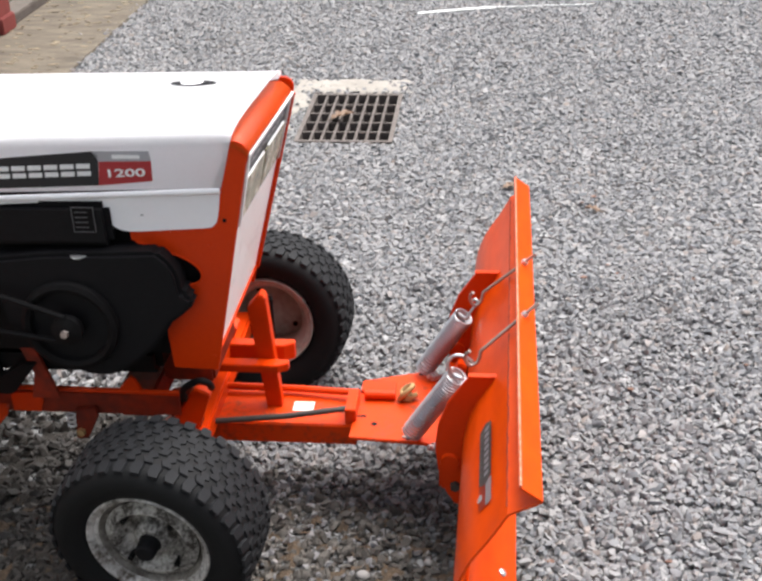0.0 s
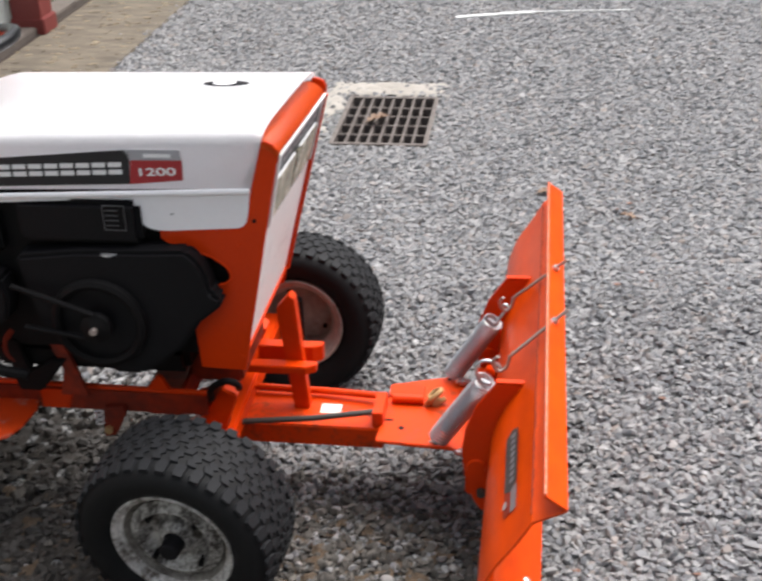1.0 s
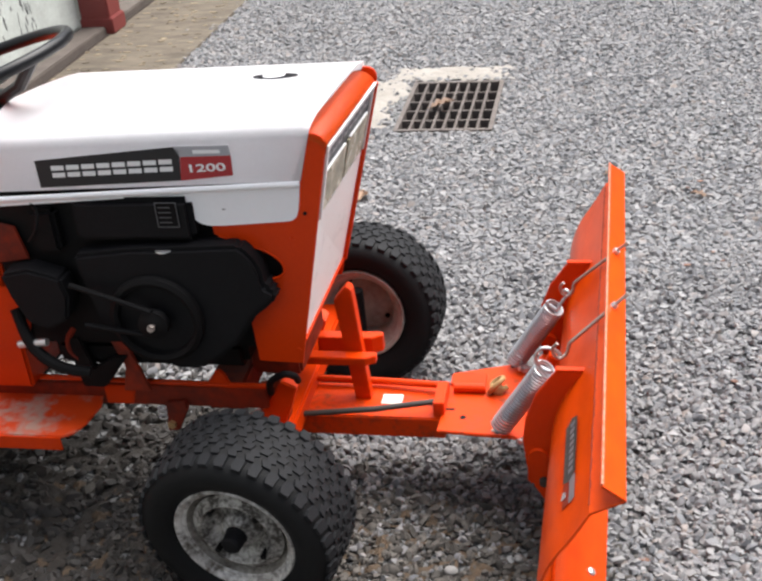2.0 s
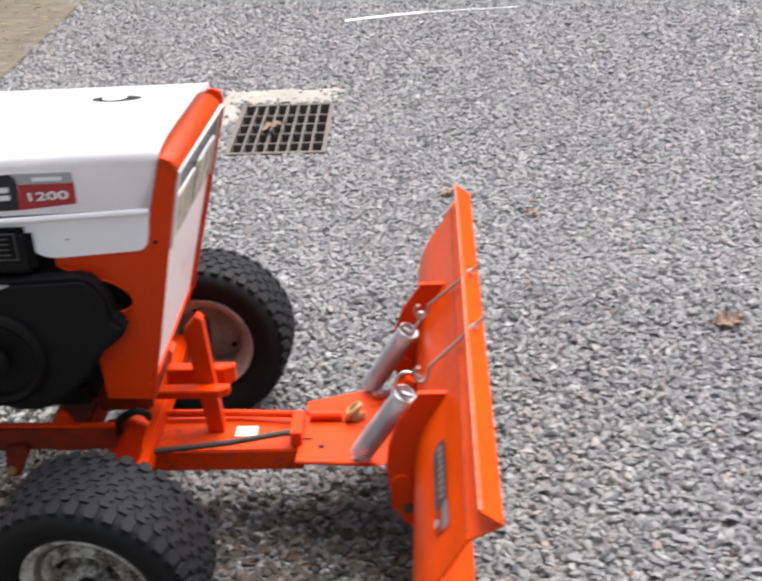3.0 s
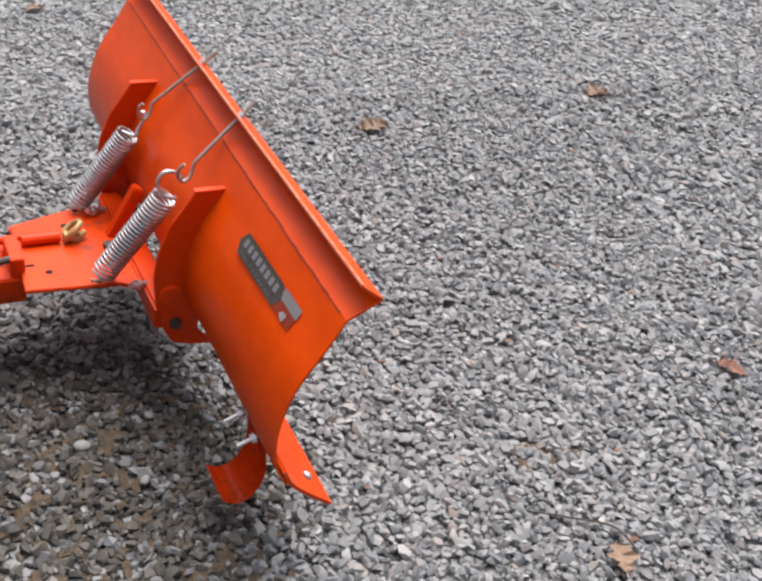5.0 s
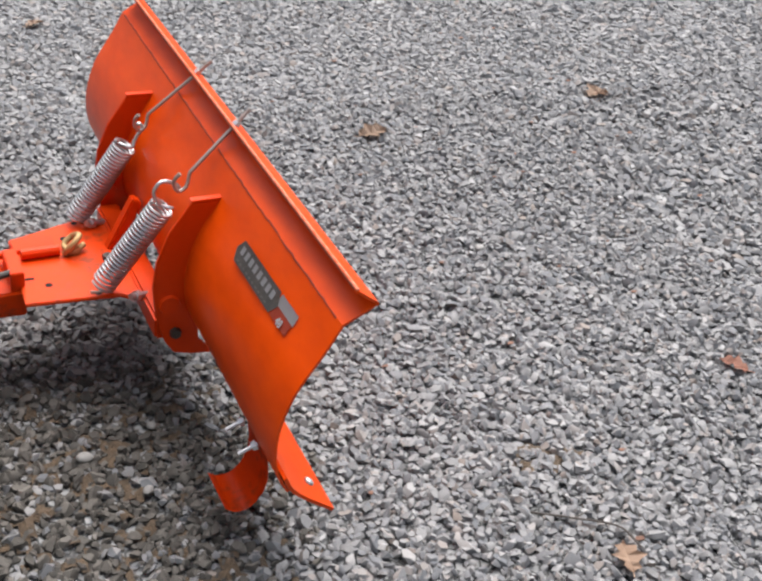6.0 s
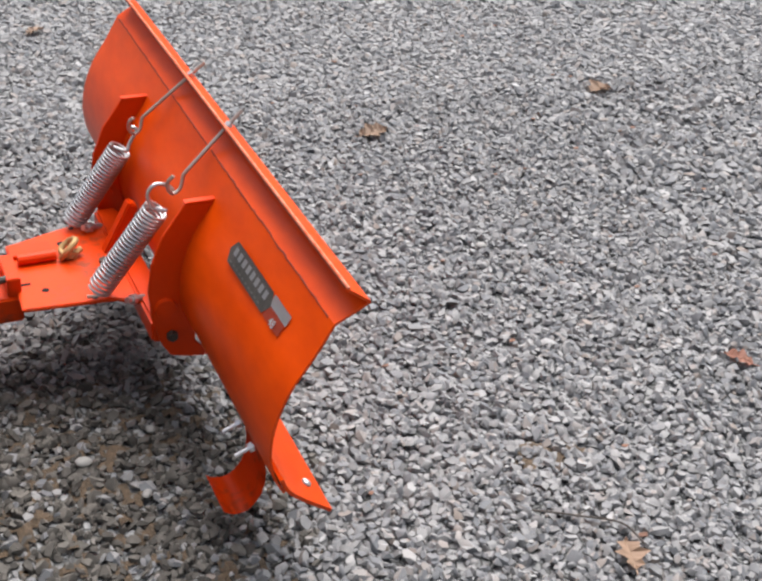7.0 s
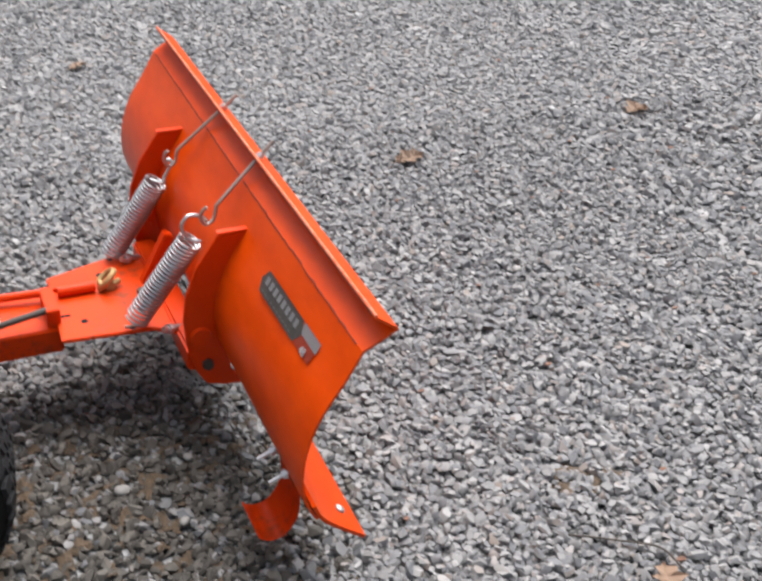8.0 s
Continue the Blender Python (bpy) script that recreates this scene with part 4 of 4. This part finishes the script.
def chassis():
    for y, o in ((-0.125, -1), (0.18, 1)):
        beam = part("frame_rail", box((-0.95, y - 0.004, 0.284), (0.0, y + 0.004, 0.336), 0.002), GRIMESHADE, TRACTOR, "grimy orange frame rail, darkened for its shade")
        part("flange", rod([(-0.95, y, 0.346), (-0.45, y, 0.345), (0.004, y, 0.338)], 0.0062), ORANGE, beam, "rounded bright orange rail edge", None, True)
        part("web_plate", slab([(-0.36, 0.287), (-0.30, 0.287), (-0.285, 0.334), (-0.36, 0.334)], "y", y + o * 0.004, y + o * 0.007, 0.001), ORANGE, beam)
        part("stop", slab([(-0.128, 0.342), (-0.075, 0.342), (-0.088, 0.372), (-0.098, 0.380)], "y", y - 0.004, y + 0.004, 0.002), ORANGE, beam)
    part("cross_member", box((-0.14, -0.105, 0.262), (-0.06, 0.17, 0.325), 0.004), GRIMESHADE, TRACTOR)
    part("front_support", box((-0.05, -0.055, 0.322), (0.06, 0.15, 0.43), 0.006), GRIMESHADE, TRACTOR, "grimy orange engine support")
    part("gusset", slab([(-0.03, 0.225), (0.03, 0.235), (0.035, 0.325), (-0.03, 0.315)], "y", -0.102, -0.07, 0.002), GRIMESHADE, TRACTOR, "grimy orange corner gusset")
    part("hose", rod(smooth_line([(0.012, -0.135, 0.330), (0.020, -0.150, 0.366), (0.050, -0.150, 0.386), (0.068, -0.135, 0.372), (0.066, -0.110, 0.345)]), 0.0075), SOOT, TRACTOR, "black hose loop", None, True)
    part("axle", box((-0.012, -0.30, 0.185), (0.045, 0.40, 0.235), 0.006), ORANGE, TRACTOR, "orange front axle beam")
    for y, x in ((-0.27, 0.012), (0.37, 0.085)):
        part("kingpin", lathe([(0.13, 0.018), (0.29, 0.018), (0.292, 0.0)], 16, None, Matrix(((1, 0, 0, x), (0, 0, 1, y), (0, 1, 0, 0), (0, 0, 0, 1)))), SOOT, TRACTOR, "", None, True)
    # slanting struts from the frame to the plough frame
    for y in (-0.115, 0.155):
        part("strut", slab([(-0.100, 0.205), (-0.045, 0.178), (0.010, 0.190), (0.062, 0.330), (0.030, 0.345), (-0.030, 0.255)], "y", y, y + 0.045, 0.003), ORANGE, TRACTOR, "slanting orange strut")
    part("bracket", slab([(-0.300, 0.340), (-0.238, 0.340), (-0.252, 0.395), (-0.278, 0.475), (-0.310, 0.475), (-0.285, 0.400)], "y", -0.160, -0.152, 0.002), GRIMESHADE, TRACTOR, "grimy tapered engine bracket")
    part("bracket", rod(smooth_line([(-0.375, -0.16, 0.495), (-0.393, -0.162, 0.470), (-0.395, -0.162, 0.440), (-0.372, -0.16, 0.410)]), 0.0075), GRIMESHADE, TRACTOR, "", None, True)
    part("pedal_arm", slab([(-0.395, 0.475), (-0.368, 0.475), (-0.350, 0.400), (-0.300, 0.430), (-0.272, 0.430), (-0.318, 0.372), (-0.335, 0.352), (-0.385, 0.352), (-0.392, 0.40)], "y", -0.168, -0.150, 0.003), SOOT, TRACTOR, "black pedal linkage")
    part("hanger", slab([(-0.229, 0.226), (-0.203, 0.230), (-0.175, 0.284), (-0.178, 0.305), (-0.222, 0.300)], "y", -0.142, -0.1295, 0.002), GRIMESHADE, TRACTOR)
    part("hanger_bolt", bolt((-0.216, -0.142, 0.246), (0, -1, 0), 0.010, 0.008), BRASS, TRACTOR)
    part("spring_clip", rod([(-0.234 + 0.011 * math.cos(a), -0.136 + 0.004 * math.sin(a), 0.252 + 0.036 * a / 19 + 0.005 * math.sin(a)) for a in (k * 0.6 for k in range(32))], 0.0022), ZINC, TRACTOR)
    # footboard
    board = [(-0.95, -0.278), (-0.400, -0.276), (-0.378, -0.262), (-0.364, -0.225), (-0.358, -0.165), (-0.370, -0.118), (-0.95, -0.118)]
    part("footboard", slab(board, "z", 0.297, 0.303, 0.002), WORN, TRACTOR, "orange footboard worn to grey metal")
    # the far footboard is unseen, mirrored to shade the ground below
    part("footboard", slab([(x, 0.06 - y) for x, y in board[::-1]], "z", 0.297, 0.303, 0.002), WORN, TRACTOR, "orange footboard worn to grey metal")
    part("footboard_lip", box((-0.95, -0.282, 0.272), (-0.400, -0.278, 0.303), 0.001), ORANGE, TRACTOR)
    # dash, column, steering wheel
    part("dash_support", box((-0.60, -0.16, 0.34), (-0.505, 0.16, 0.80), 0.006), ORANGE, TRACTOR, "orange dash tower")
    # the upper flange stands in shade, painted in with the darker enamel
    part("dash_flange", slab([(-0.56, 0.76), (-0.440, 0.73), (-0.425, 0.66), (-0.56, 0.64)], "y", -0.176, -0.170, 0.002), GRIMESHADE, TRACTOR)
    part("dash_flange", slab([(-0.56, 0.60), (-0.448, 0.590), (-0.458, 0.53), (-0.472, 0.475), (-0.56, 0.45)], "y", -0.176, -0.170, 0.002), ORANGE, TRACTOR)
    part("gearbox", box((-0.95, -0.10, 0.27), (-0.56, 0.14, 0.42), 0.01), SOOT, TRACTOR, "dark gearbox below the footboards")
    # unseen fenders and seat deck, added to keep skylight off the ground
    fender = [(-1.46, 0.40), (-1.44, 0.56), (-1.38, 0.63), (-0.88, 0.63), (-0.80, 0.58), (-0.74, 0.36), (-0.75, 0.355), (-0.815, 0.57), (-0.885, 0.615), (-1.375, 0.615), (-1.425, 0.55), (-1.445, 0.40)]
    for y0, y1 in ((-0.54, -0.17), (0.20, 0.57)):
        part("fender", slab(fender, "y", y0, y1, 0.002), ORANGE, TRACTOR, "orange rear fender")
    part("seat_deck", box((-1.44, -0.168, 0.45), (-0.80, 0.198, 0.622), 0.01), ORANGE, TRACTOR, "orange seat deck between the fenders")
    c = Vector((-0.547, 0.0, 0.985))
    tilt = Matrix.Translation(c) @ Matrix.Rotation(radians(-15), 4, "Y")
    ring = rod([(0.198 * math.cos(a), 0.198 * math.sin(a), 0) for a in (k * 2 * math.pi / 56 for k in range(56))], 0.0128, None, 12, True)
    sw = part("steering_wheel", ring, GLOSSBLACK, TRACTOR, "black plastic steering wheel", tilt, True)
    for degrees in (-22, 136, 224):
        a = radians(degrees)
        part("spoke", rod([(0.02 * math.cos(a), 0.02 * math.sin(a), -0.068), (0.12 * math.cos(a), 0.12 * math.sin(a), -0.045), (0.194 * math.cos(a), 0.194 * math.sin(a), 0)], 0.0125), GLOSSBLACK, sw, "", tilt, True)
    part("boss", lathe([(-0.09, 0.0), (-0.09, 0.040), (-0.062, 0.046), (-0.052, 0.036), (-0.050, 0.0)], 24), BLACK, sw, "", tilt @ Matrix.Rotation(radians(90), 4, "X"), True)
    part("steering_column", rod([c + Vector((0.025, 0, -0.06)), (-0.60, 0.0, 0.78)], 0.022), BLACK, TRACTOR, "", None, True)


chassis()


# ---- the snow plough on the tractor's front ----
PROFILE = [(0.669, 0.489), (0.642, 0.440), (0.610, 0.388), (0.591, 0.335), (0.585, 0.285), (0.591, 0.240), (0.606, 0.207), (0.611, 0.1995)]
YN, YF = -0.650, 0.548


PLOUGH = thing("snow_plough", (0.62, -0.04, 0.06), "orange curved-blade snow plough mounted before a garden tractor", "snow plough")


def blade_x(z):
    """The moldboard's back at a height."""
    p = sorted((b, a) for a, b in PROFILE)
    return float(np.interp(z, [q[0] for q in p], [q[1] for q in p]))


def skew(y):
    """The blade stands a little askew: its far end lies forward."""
    return 0.018 * min(1.0, max(0.0, (y - YN) / (YF - YN)))


def plough():
    bm = bmesh.new()
    line = [(0.6845, 0.5450), (0.7180, 0.5205), (0.7195, 0.5180), (0.7180, 0.5155)] + [(p.x, p.z) for p in smooth_line([(x, 0, z) for x, z in PROFILE], 4)]
    rows = []
    for y in (YN, YN + 0.028, -0.45, -0.30, -0.15, 0.0, 0.15, 0.30, 0.45, YF - 0.028, YF):
        row = [bm.verts.new((x + skew(y) * (0.5 if k < 4 else 1), y, z)) for k, (x, z) in enumerate(line)]
        rows.append(row)
    for a, b in zip(rows, rows[1:]):
        for i in range(len(line) - 1):
            bm.faces.new((a[i], a[i + 1], b[i + 1], b[i]))
    bmesh.ops.recalc_face_normals(bm, faces=bm.faces)
    bmesh.ops.solidify(bm, geom=bm.faces, thickness=0.004)
    blade = part("moldboard", bm, BLADE, PLOUGH, "curved orange plough blade", None, True)
    blade.data.set_sharp_from_angle(angle=radians(18))
    # scuffed bare metal along the free edge of the turned-back lip
    part("lip", rod([(0.6845, YN + 0.002, 0.5452), (0.6935, YF - 0.002, 0.5452)], 0.0026, None, 6), CHIPPED, blade, "chipped edge of the lip", None, True)
    # the shadow gap under the turned-back lip, drawn as a thin dark rod
    part("lip_shade", rod([(0.6832, YN + 0.010, 0.5420), (0.6922, YF - 0.010, 0.5420)], 0.0016, None, 6), RUSTSHADE, blade, "dark line drawn for the shadow under the lip", None, True)
    # rusty crease where the lip bends off
    for y0, y1 in ((YN + 0.02, -0.11), (-0.10, 0.13), (0.14, YF - 0.02)):
        n = int((y1 - y0) / 0.012)
        line2 = [(0.6655 + skew(y0 + (y1 - y0) * k / n) + 0.0014 * noise.noise(Vector((0, k * 0.9, y0))), y0 + (y1 - y0) * k / n, 0.4908 + 0.0025 * noise.noise(Vector((4, k * 0.9, y0)))) for k in range(n + 1)]
        part("crease", rod(line2, 0.0015, None, 6), RUSTSHADE, blade, "dark rusty crease", None, True)
    # the cutting edge is a curved strip bolted under the moldboard
    bow = smooth_line([(0.6050, 0, 0.228), (0.6135, 0, 0.208), (0.6260, 0, 0.192), (0.648, 0, 0.172), (0.690, 0, 0.139)], 4)
    edge = bmesh.new()
    ends = [[edge.verts.new((p.x + skew(y), y, p.z)) for p in bow] for y in (YN - 0.002, YN + 0.3, 0.0, 0.3, YF + 0.002)]
    for a, b in zip(ends, ends[1:]):
        for q in range(len(bow) - 1):
            edge.faces.new((a[q], a[q + 1], b[q + 1], b[q]))
    bmesh.ops.recalc_face_normals(edge, faces=edge.faces)
    bmesh.ops.solidify(edge, geom=edge.faces, thickness=0.006)
    cut = part("cutting_edge", edge, BLADE, PLOUGH, "orange bolted cutting edge")
    for k in range(7):
        y = YN + 0.045 + k * (YF - YN - 0.09) / 6
        part("bolt", lathe([(0.0, 0.009), (0.003, 0.008), (0.005, 0.004), (0.005, 0.0)], 12, None, Matrix.Translation((0.664 + skew(y), y, 0.1605)) @ Vector((0.62, 0, 0.78)).to_track_quat("Y", "Z").to_matrix().to_4x4()), ZINC, cut)
    for x, y, z in ((0.606, -0.530, 0.192), (0.612, -0.455, 0.178)):
        b = bolt((x - 0.002, y, z - 0.001), (-0.85, 0, -0.35), 0.0085, 0.008)
        rod([(x, y, z), (x - 0.031, y, z - 0.013)], 0.0034, b)
        part("bolt", b, ZINC, blade, "bright zinc bolt")
    # worn decal that follows the blade's back
    def strip(name, y0, y1, z0, z1, mat, off, parent, label="", slant=0.0):
        b = bmesh.new()
        n = 6
        zs = [z0 + (z1 - z0) * k / n for k in range(n + 1)]
        taper = [slant * abs(2 * k / n - 1) for k in range(n + 1)]
        lines = [[b.verts.new((blade_x(z) - off, y + o * w, z + off * 0.4)) for z, w in zip(zs, taper)] for y, o in ((y0, 1), (y1, -1))]
        for k in range(n):
            b.faces.new((lines[0][k], lines[0][k + 1], lines[1][k + 1], lines[1][k]))
        bmesh.ops.solidify(b, geom=b.faces, thickness=0.0005)
        return part(name, b, mat, parent, label)
    dec = strip("decal", -0.507, -0.332, 0.4155, 0.4480, WORNDECAL, 0.0054, blade, "worn dark grey decal with slanted ends", 0.012)
    strip("decal_grey", -0.562, -0.500, 0.4325, 0.4480, DECALGREY, 0.0050, blade, "scuffed grey decal end")
    red = strip("decal_red", -0.559, -0.500, 0.4155, 0.4320, FADEDRED, 0.0050, blade, "faded red decal end with numerals")
    for k in range(8):
        y = -0.349 - k * 0.0180
        strip("bar", y - 0.0112, y, 0.4300, 0.4415, DECALGREY, 0.0062, dec)
    for k in range(10):
        y = -0.352 - k * 0.0132
        strip("bar", y - 0.007, y, 0.4195, 0.4218, WORNGREY, 0.0062, dec)
    turn = Matrix(((0, 0.56, -0.83, blade_x(0.4235) - 0.0088), (-1, 0, 0, -0.5325), (0, 0.83, 0.56, 0.4240), (0, 0, 0, 1)))
    letters("numerals", "48", 0.018, DECALGREY, red, turn, "faded numerals")
    # skid shoe: a curved strip
    shoe = bmesh.new()
    pr = smooth_line([(0.553, 0, 0.080), (0.570, 0, 0.069), (0.594, 0, 0.071), (0.615, 0, 0.096), (0.622, 0, 0.130), (0.619, 0, 0.172)], 5)
    rows = [[shoe.verts.new((p.x, y, p.z)) for p in pr] for y in (-0.545, -0.455)]
    for i in range(len(pr) - 1):
        shoe.faces.new((rows[0][i], rows[0][i + 1], rows[1][i + 1], rows[1][i]))
    bmesh.ops.solidify(shoe, geom=shoe.faces, thickness=0.006)
    part("skid_shoe", shoe, STAINED, PLOUGH, "curved orange skid shoe", None, True)
    # gussets behind the blade
    for y in (-0.200, 0.225):
        zs = [0.446, 0.40, 0.35, 0.30, 0.25, 0.20, 0.165]
        back = [(0.645, 0.126), (0.600, 0.132), (0.565, 0.142), (0.548, 0.170), (0.532, 0.225), (0.526, 0.285), (0.532, 0.335), (0.552, 0.390), (0.590, 0.446)]
        g = part("gusset", slab([(blade_x(z) - 0.001 + skew(y), z) for z in zs] + [(x + skew(y), z) for x, z in back], "y", y - 0.004, y + 0.004, 0.0015), ORANGE, PLOUGH, "orange half-round gusset plate")
        part("gusset_flange", box((0.590 + skew(y), y - 0.004, 0.446), (0.655 + skew(y), y + 0.010, 0.450), 0.001), ORANGE, g)
        part("pivot_bolt", bolt((0.573, y - 0.004, 0.188), (0, -1, 0), 0.011, 0.010), HOSE, g)
        part("boss", lathe([(y - 0.010, 0.0), (y - 0.010, 0.018), (y - 0.004, 0.020)], 20, None, Matrix.Translation((0.562, 0, 0.248))), ORANGE, g)
    part("yoke", box((0.540, -0.196, 0.170), (0.585, 0.221, 0.215), 0.005), ORANGE, PLOUGH, "orange cross tube of the blade yoke")
    # push arm
    arm = part("push_arm", box((-0.06, -0.028, 0.148), (0.352, 0.100, 0.200), 0.003), STAINED, PLOUGH, "orange box-section push arm")
    part("sticker", box((0.204, 0.022, 0.2002), (0.250, 0.058, 0.2008), 0), CREAM, arm, "small white sticker")
    plate = part("pivot_plate", slab([(0.342, -0.080), (0.505, -0.092), (0.560, -0.130), (0.560, 0.160), (0.490, 0.185), (0.352, 0.140)], "z", 0.200, 0.208, 0.002), STAINED, PLOUGH, "orange pivot plate with rusty stains")
    part("plate_lip", box((0.352, 0.085, 0.208), (0.430, 0.128, 0.216), 0.002), ORANGE, plate)
    for x, y, r in ((0.470, -0.079, 0.006), (0.483, 0.172, 0.006), (0.452, 0.120, 0.008), (0.392, -0.030, 0.007)):
        part("hole", lathe([(0.2070, r), (0.2084, r), (0.2084, 0.0)], 14, None, Matrix(((1, 0, 0, x), (0, 0, 1, y), (0, 1, 0, 0), (0, 0, 0, 1)))), SOOT, plate)
    part("slot", box((0.350, -0.006, 0.2070), (0.372, 0.002, 0.2086), 0.0005), SOOT, plate)
    part("slot", box((0.372, 0.134, 0.2070), (0.402, 0.139, 0.2086), 0.0005), SOOT, plate)
    part("bolt", bolt((0.515, 0.030, 0.208), (0, 0, 1), 0.012, 0.008), HOSE, plate, "greasy pivot bolt head")
    part("stop_tube", rod([(0.362, 0.066, 0.219), (0.432, 0.066, 0.219)], 0.010), ORANGE, plate, "", None, True)
    part("lug", box((0.328, -0.024, 0.200), (0.352, 0.062, 0.238), 0.002), ORANGE, PLOUGH)
    part("lift_rod", rod([(0.000, -0.040, 0.205), (0.20, -0.030, 0.222), (0.342, -0.006, 0.232)], 0.0065), HOSE, PLOUGH, "dark lift rod", None, True)
    part("angle_rod", rod([(0.04, 0.092, 0.216), (0.20, 0.090, 0.214), (0.350, 0.072, 0.219)], 0.008), ORANGE, PLOUGH, "", None, True)
    clip = rod(smooth_line([(0.440, 0.060, 0.212), (0.452, 0.052, 0.232), (0.470, 0.066, 0.244), (0.462, 0.088, 0.232), (0.444, 0.082, 0.218), (0.456, 0.060, 0.214), (0.480, 0.070, 0.222)]), 0.0060)
    box((0.448, 0.056, 0.206), (0.470, 0.076, 0.226), 0.003, clip)
    part("pin_clip", clip, BRASS, PLOUGH, "brassy pin clip", None, True)
    part("stay", slab([(0.520, 0.206), (0.545, 0.206), (0.590, 0.300), (0.572, 0.312)], "y", 0.060, 0.085, 0.003), ORANGE, PLOUGH)
    for y, x in ((-0.118, 0.535), (0.150, 0.520)):
        b = bolt((x - 0.004, y, 0.217), (-0.8, -0.5, 0.35), 0.011, 0.009)
        rod([(x + 0.020, y + 0.014, 0.208), (x - 0.020, y - 0.010, 0.224)], 0.006, b)
        part("stud", b, ZINC, PLOUGH, "zinc stud and nut")
    # upright and its two brackets before the grille
    part("upright", slab([(0.145, 0.200), (0.180, 0.200), (0.161, 0.478), (0.150, 0.487), (0.120, 0.452)], "y", 0.036, 0.064, 0.002), ORANGE, PLOUGH, "orange upright lift bar")
    for y0, y1, low in ((0.004, 0.034, 0.309), (0.088, 0.118, 0.288)):
        part("bumper_bracket", slab([(0.030, y0), (0.182, y0), (0.204, y0 + 0.012), (0.204, y1), (0.030, y1)], "z", low, 0.328, 0.002), ORANGE, PLOUGH, "orange bracket before the grille")
    part("bracket_web", box((0.030, 0.034, 0.300), (0.060, 0.088, 0.327), 0.002), ORANGE, PLOUGH)
    # return springs and their hooks
    near = ((0.585, 0.401), (0.565, 0.408), (0.555, 0.430), (0.567, 0.446), (0.587, 0.443), (0.603, 0.429), (0.600, 0.420)), ((0.598, 0.466), (0.590, 0.455), (0.590, 0.440), (0.600, 0.427), (0.614, 0.435), (0.620, 0.458))
    far = ((0.586, 0.388), (0.592, 0.398), (0.602, 0.412), (0.610, 0.421), (0.604, 0.428), (0.597, 0.420)), ((0.600, 0.454), (0.594, 0.445), (0.594, 0.430), (0.604, 0.417), (0.616, 0.424), (0.622, 0.446))
    for bottom, top, at, (curl, bend), lip in (((0.478, -0.079, 0.226), (0.574, -0.115, 0.393), -0.125, near, (0.6985, -0.114, 0.534)), ((0.490, 0.176, 0.222), (0.580, 0.147, 0.380), 0.135, far, (0.7035, 0.108, 0.534))):
        a, b = Vector(bottom), Vector(top)
        d = (b - a).normalized()
        u = d.cross(Vector((0, 1, 0))).normalized()
        v = d.cross(u)
        turns, r = 24, 0.0208
        n = turns * 14
        # tight coils with one wider gap above the end plug
        along = [(k / n) * 0.972 + (0.028 if k / n > 0.20 else 0.14 * (k / n)) for k in range(n + 1)]
        pts = [a + (b - a) * along[k] + r * (math.cos(2 * math.pi * turns * k / n) * u + math.sin(2 * math.pi * turns * k / n) * v) for k in range(n + 1)]
        sp = part("spring", rod(pts, 0.0030, None, 8), SPRING, PLOUGH, "zinc-plated coil spring", None, True)
        part("spring_hook", rod(smooth_line([b + 0.6 * r * u, *((x, at + 0.004 * k, z) for k, (x, z) in enumerate(curl, -3))]), 0.0036, None, 8), SPRING, sp, "", None, True)
        tail = [a - r * u, a - 0.014 * d - 0.7 * r * u, a - 0.022 * d, a - 0.026 * d + 0.5 * r * u]
        part("spring_tail", rod(smooth_line(tail), 0.0036, None, 8), STEEL, sp, "", None, True)
        f = Vector(lip)
        start = Vector((bend[-1][0], at + 0.003, bend[-1][1]))
        w = (f - start).normalized()
        rb = rod(smooth_line([(x, at + 0.003 * k - 0.012, z) for k, (x, z) in enumerate(bend)]) + [start + 0.012 * w, f + 0.040 * w], 0.0035, None, 8)
        ey = part("eye_bolt", rb, STEEL, PLOUGH, "plain steel hooked eye bolt", None, True)
        part("nut", bolt(f + 0.002 * w, w, 0.008, 0.008), ZINC, ey)


plough()
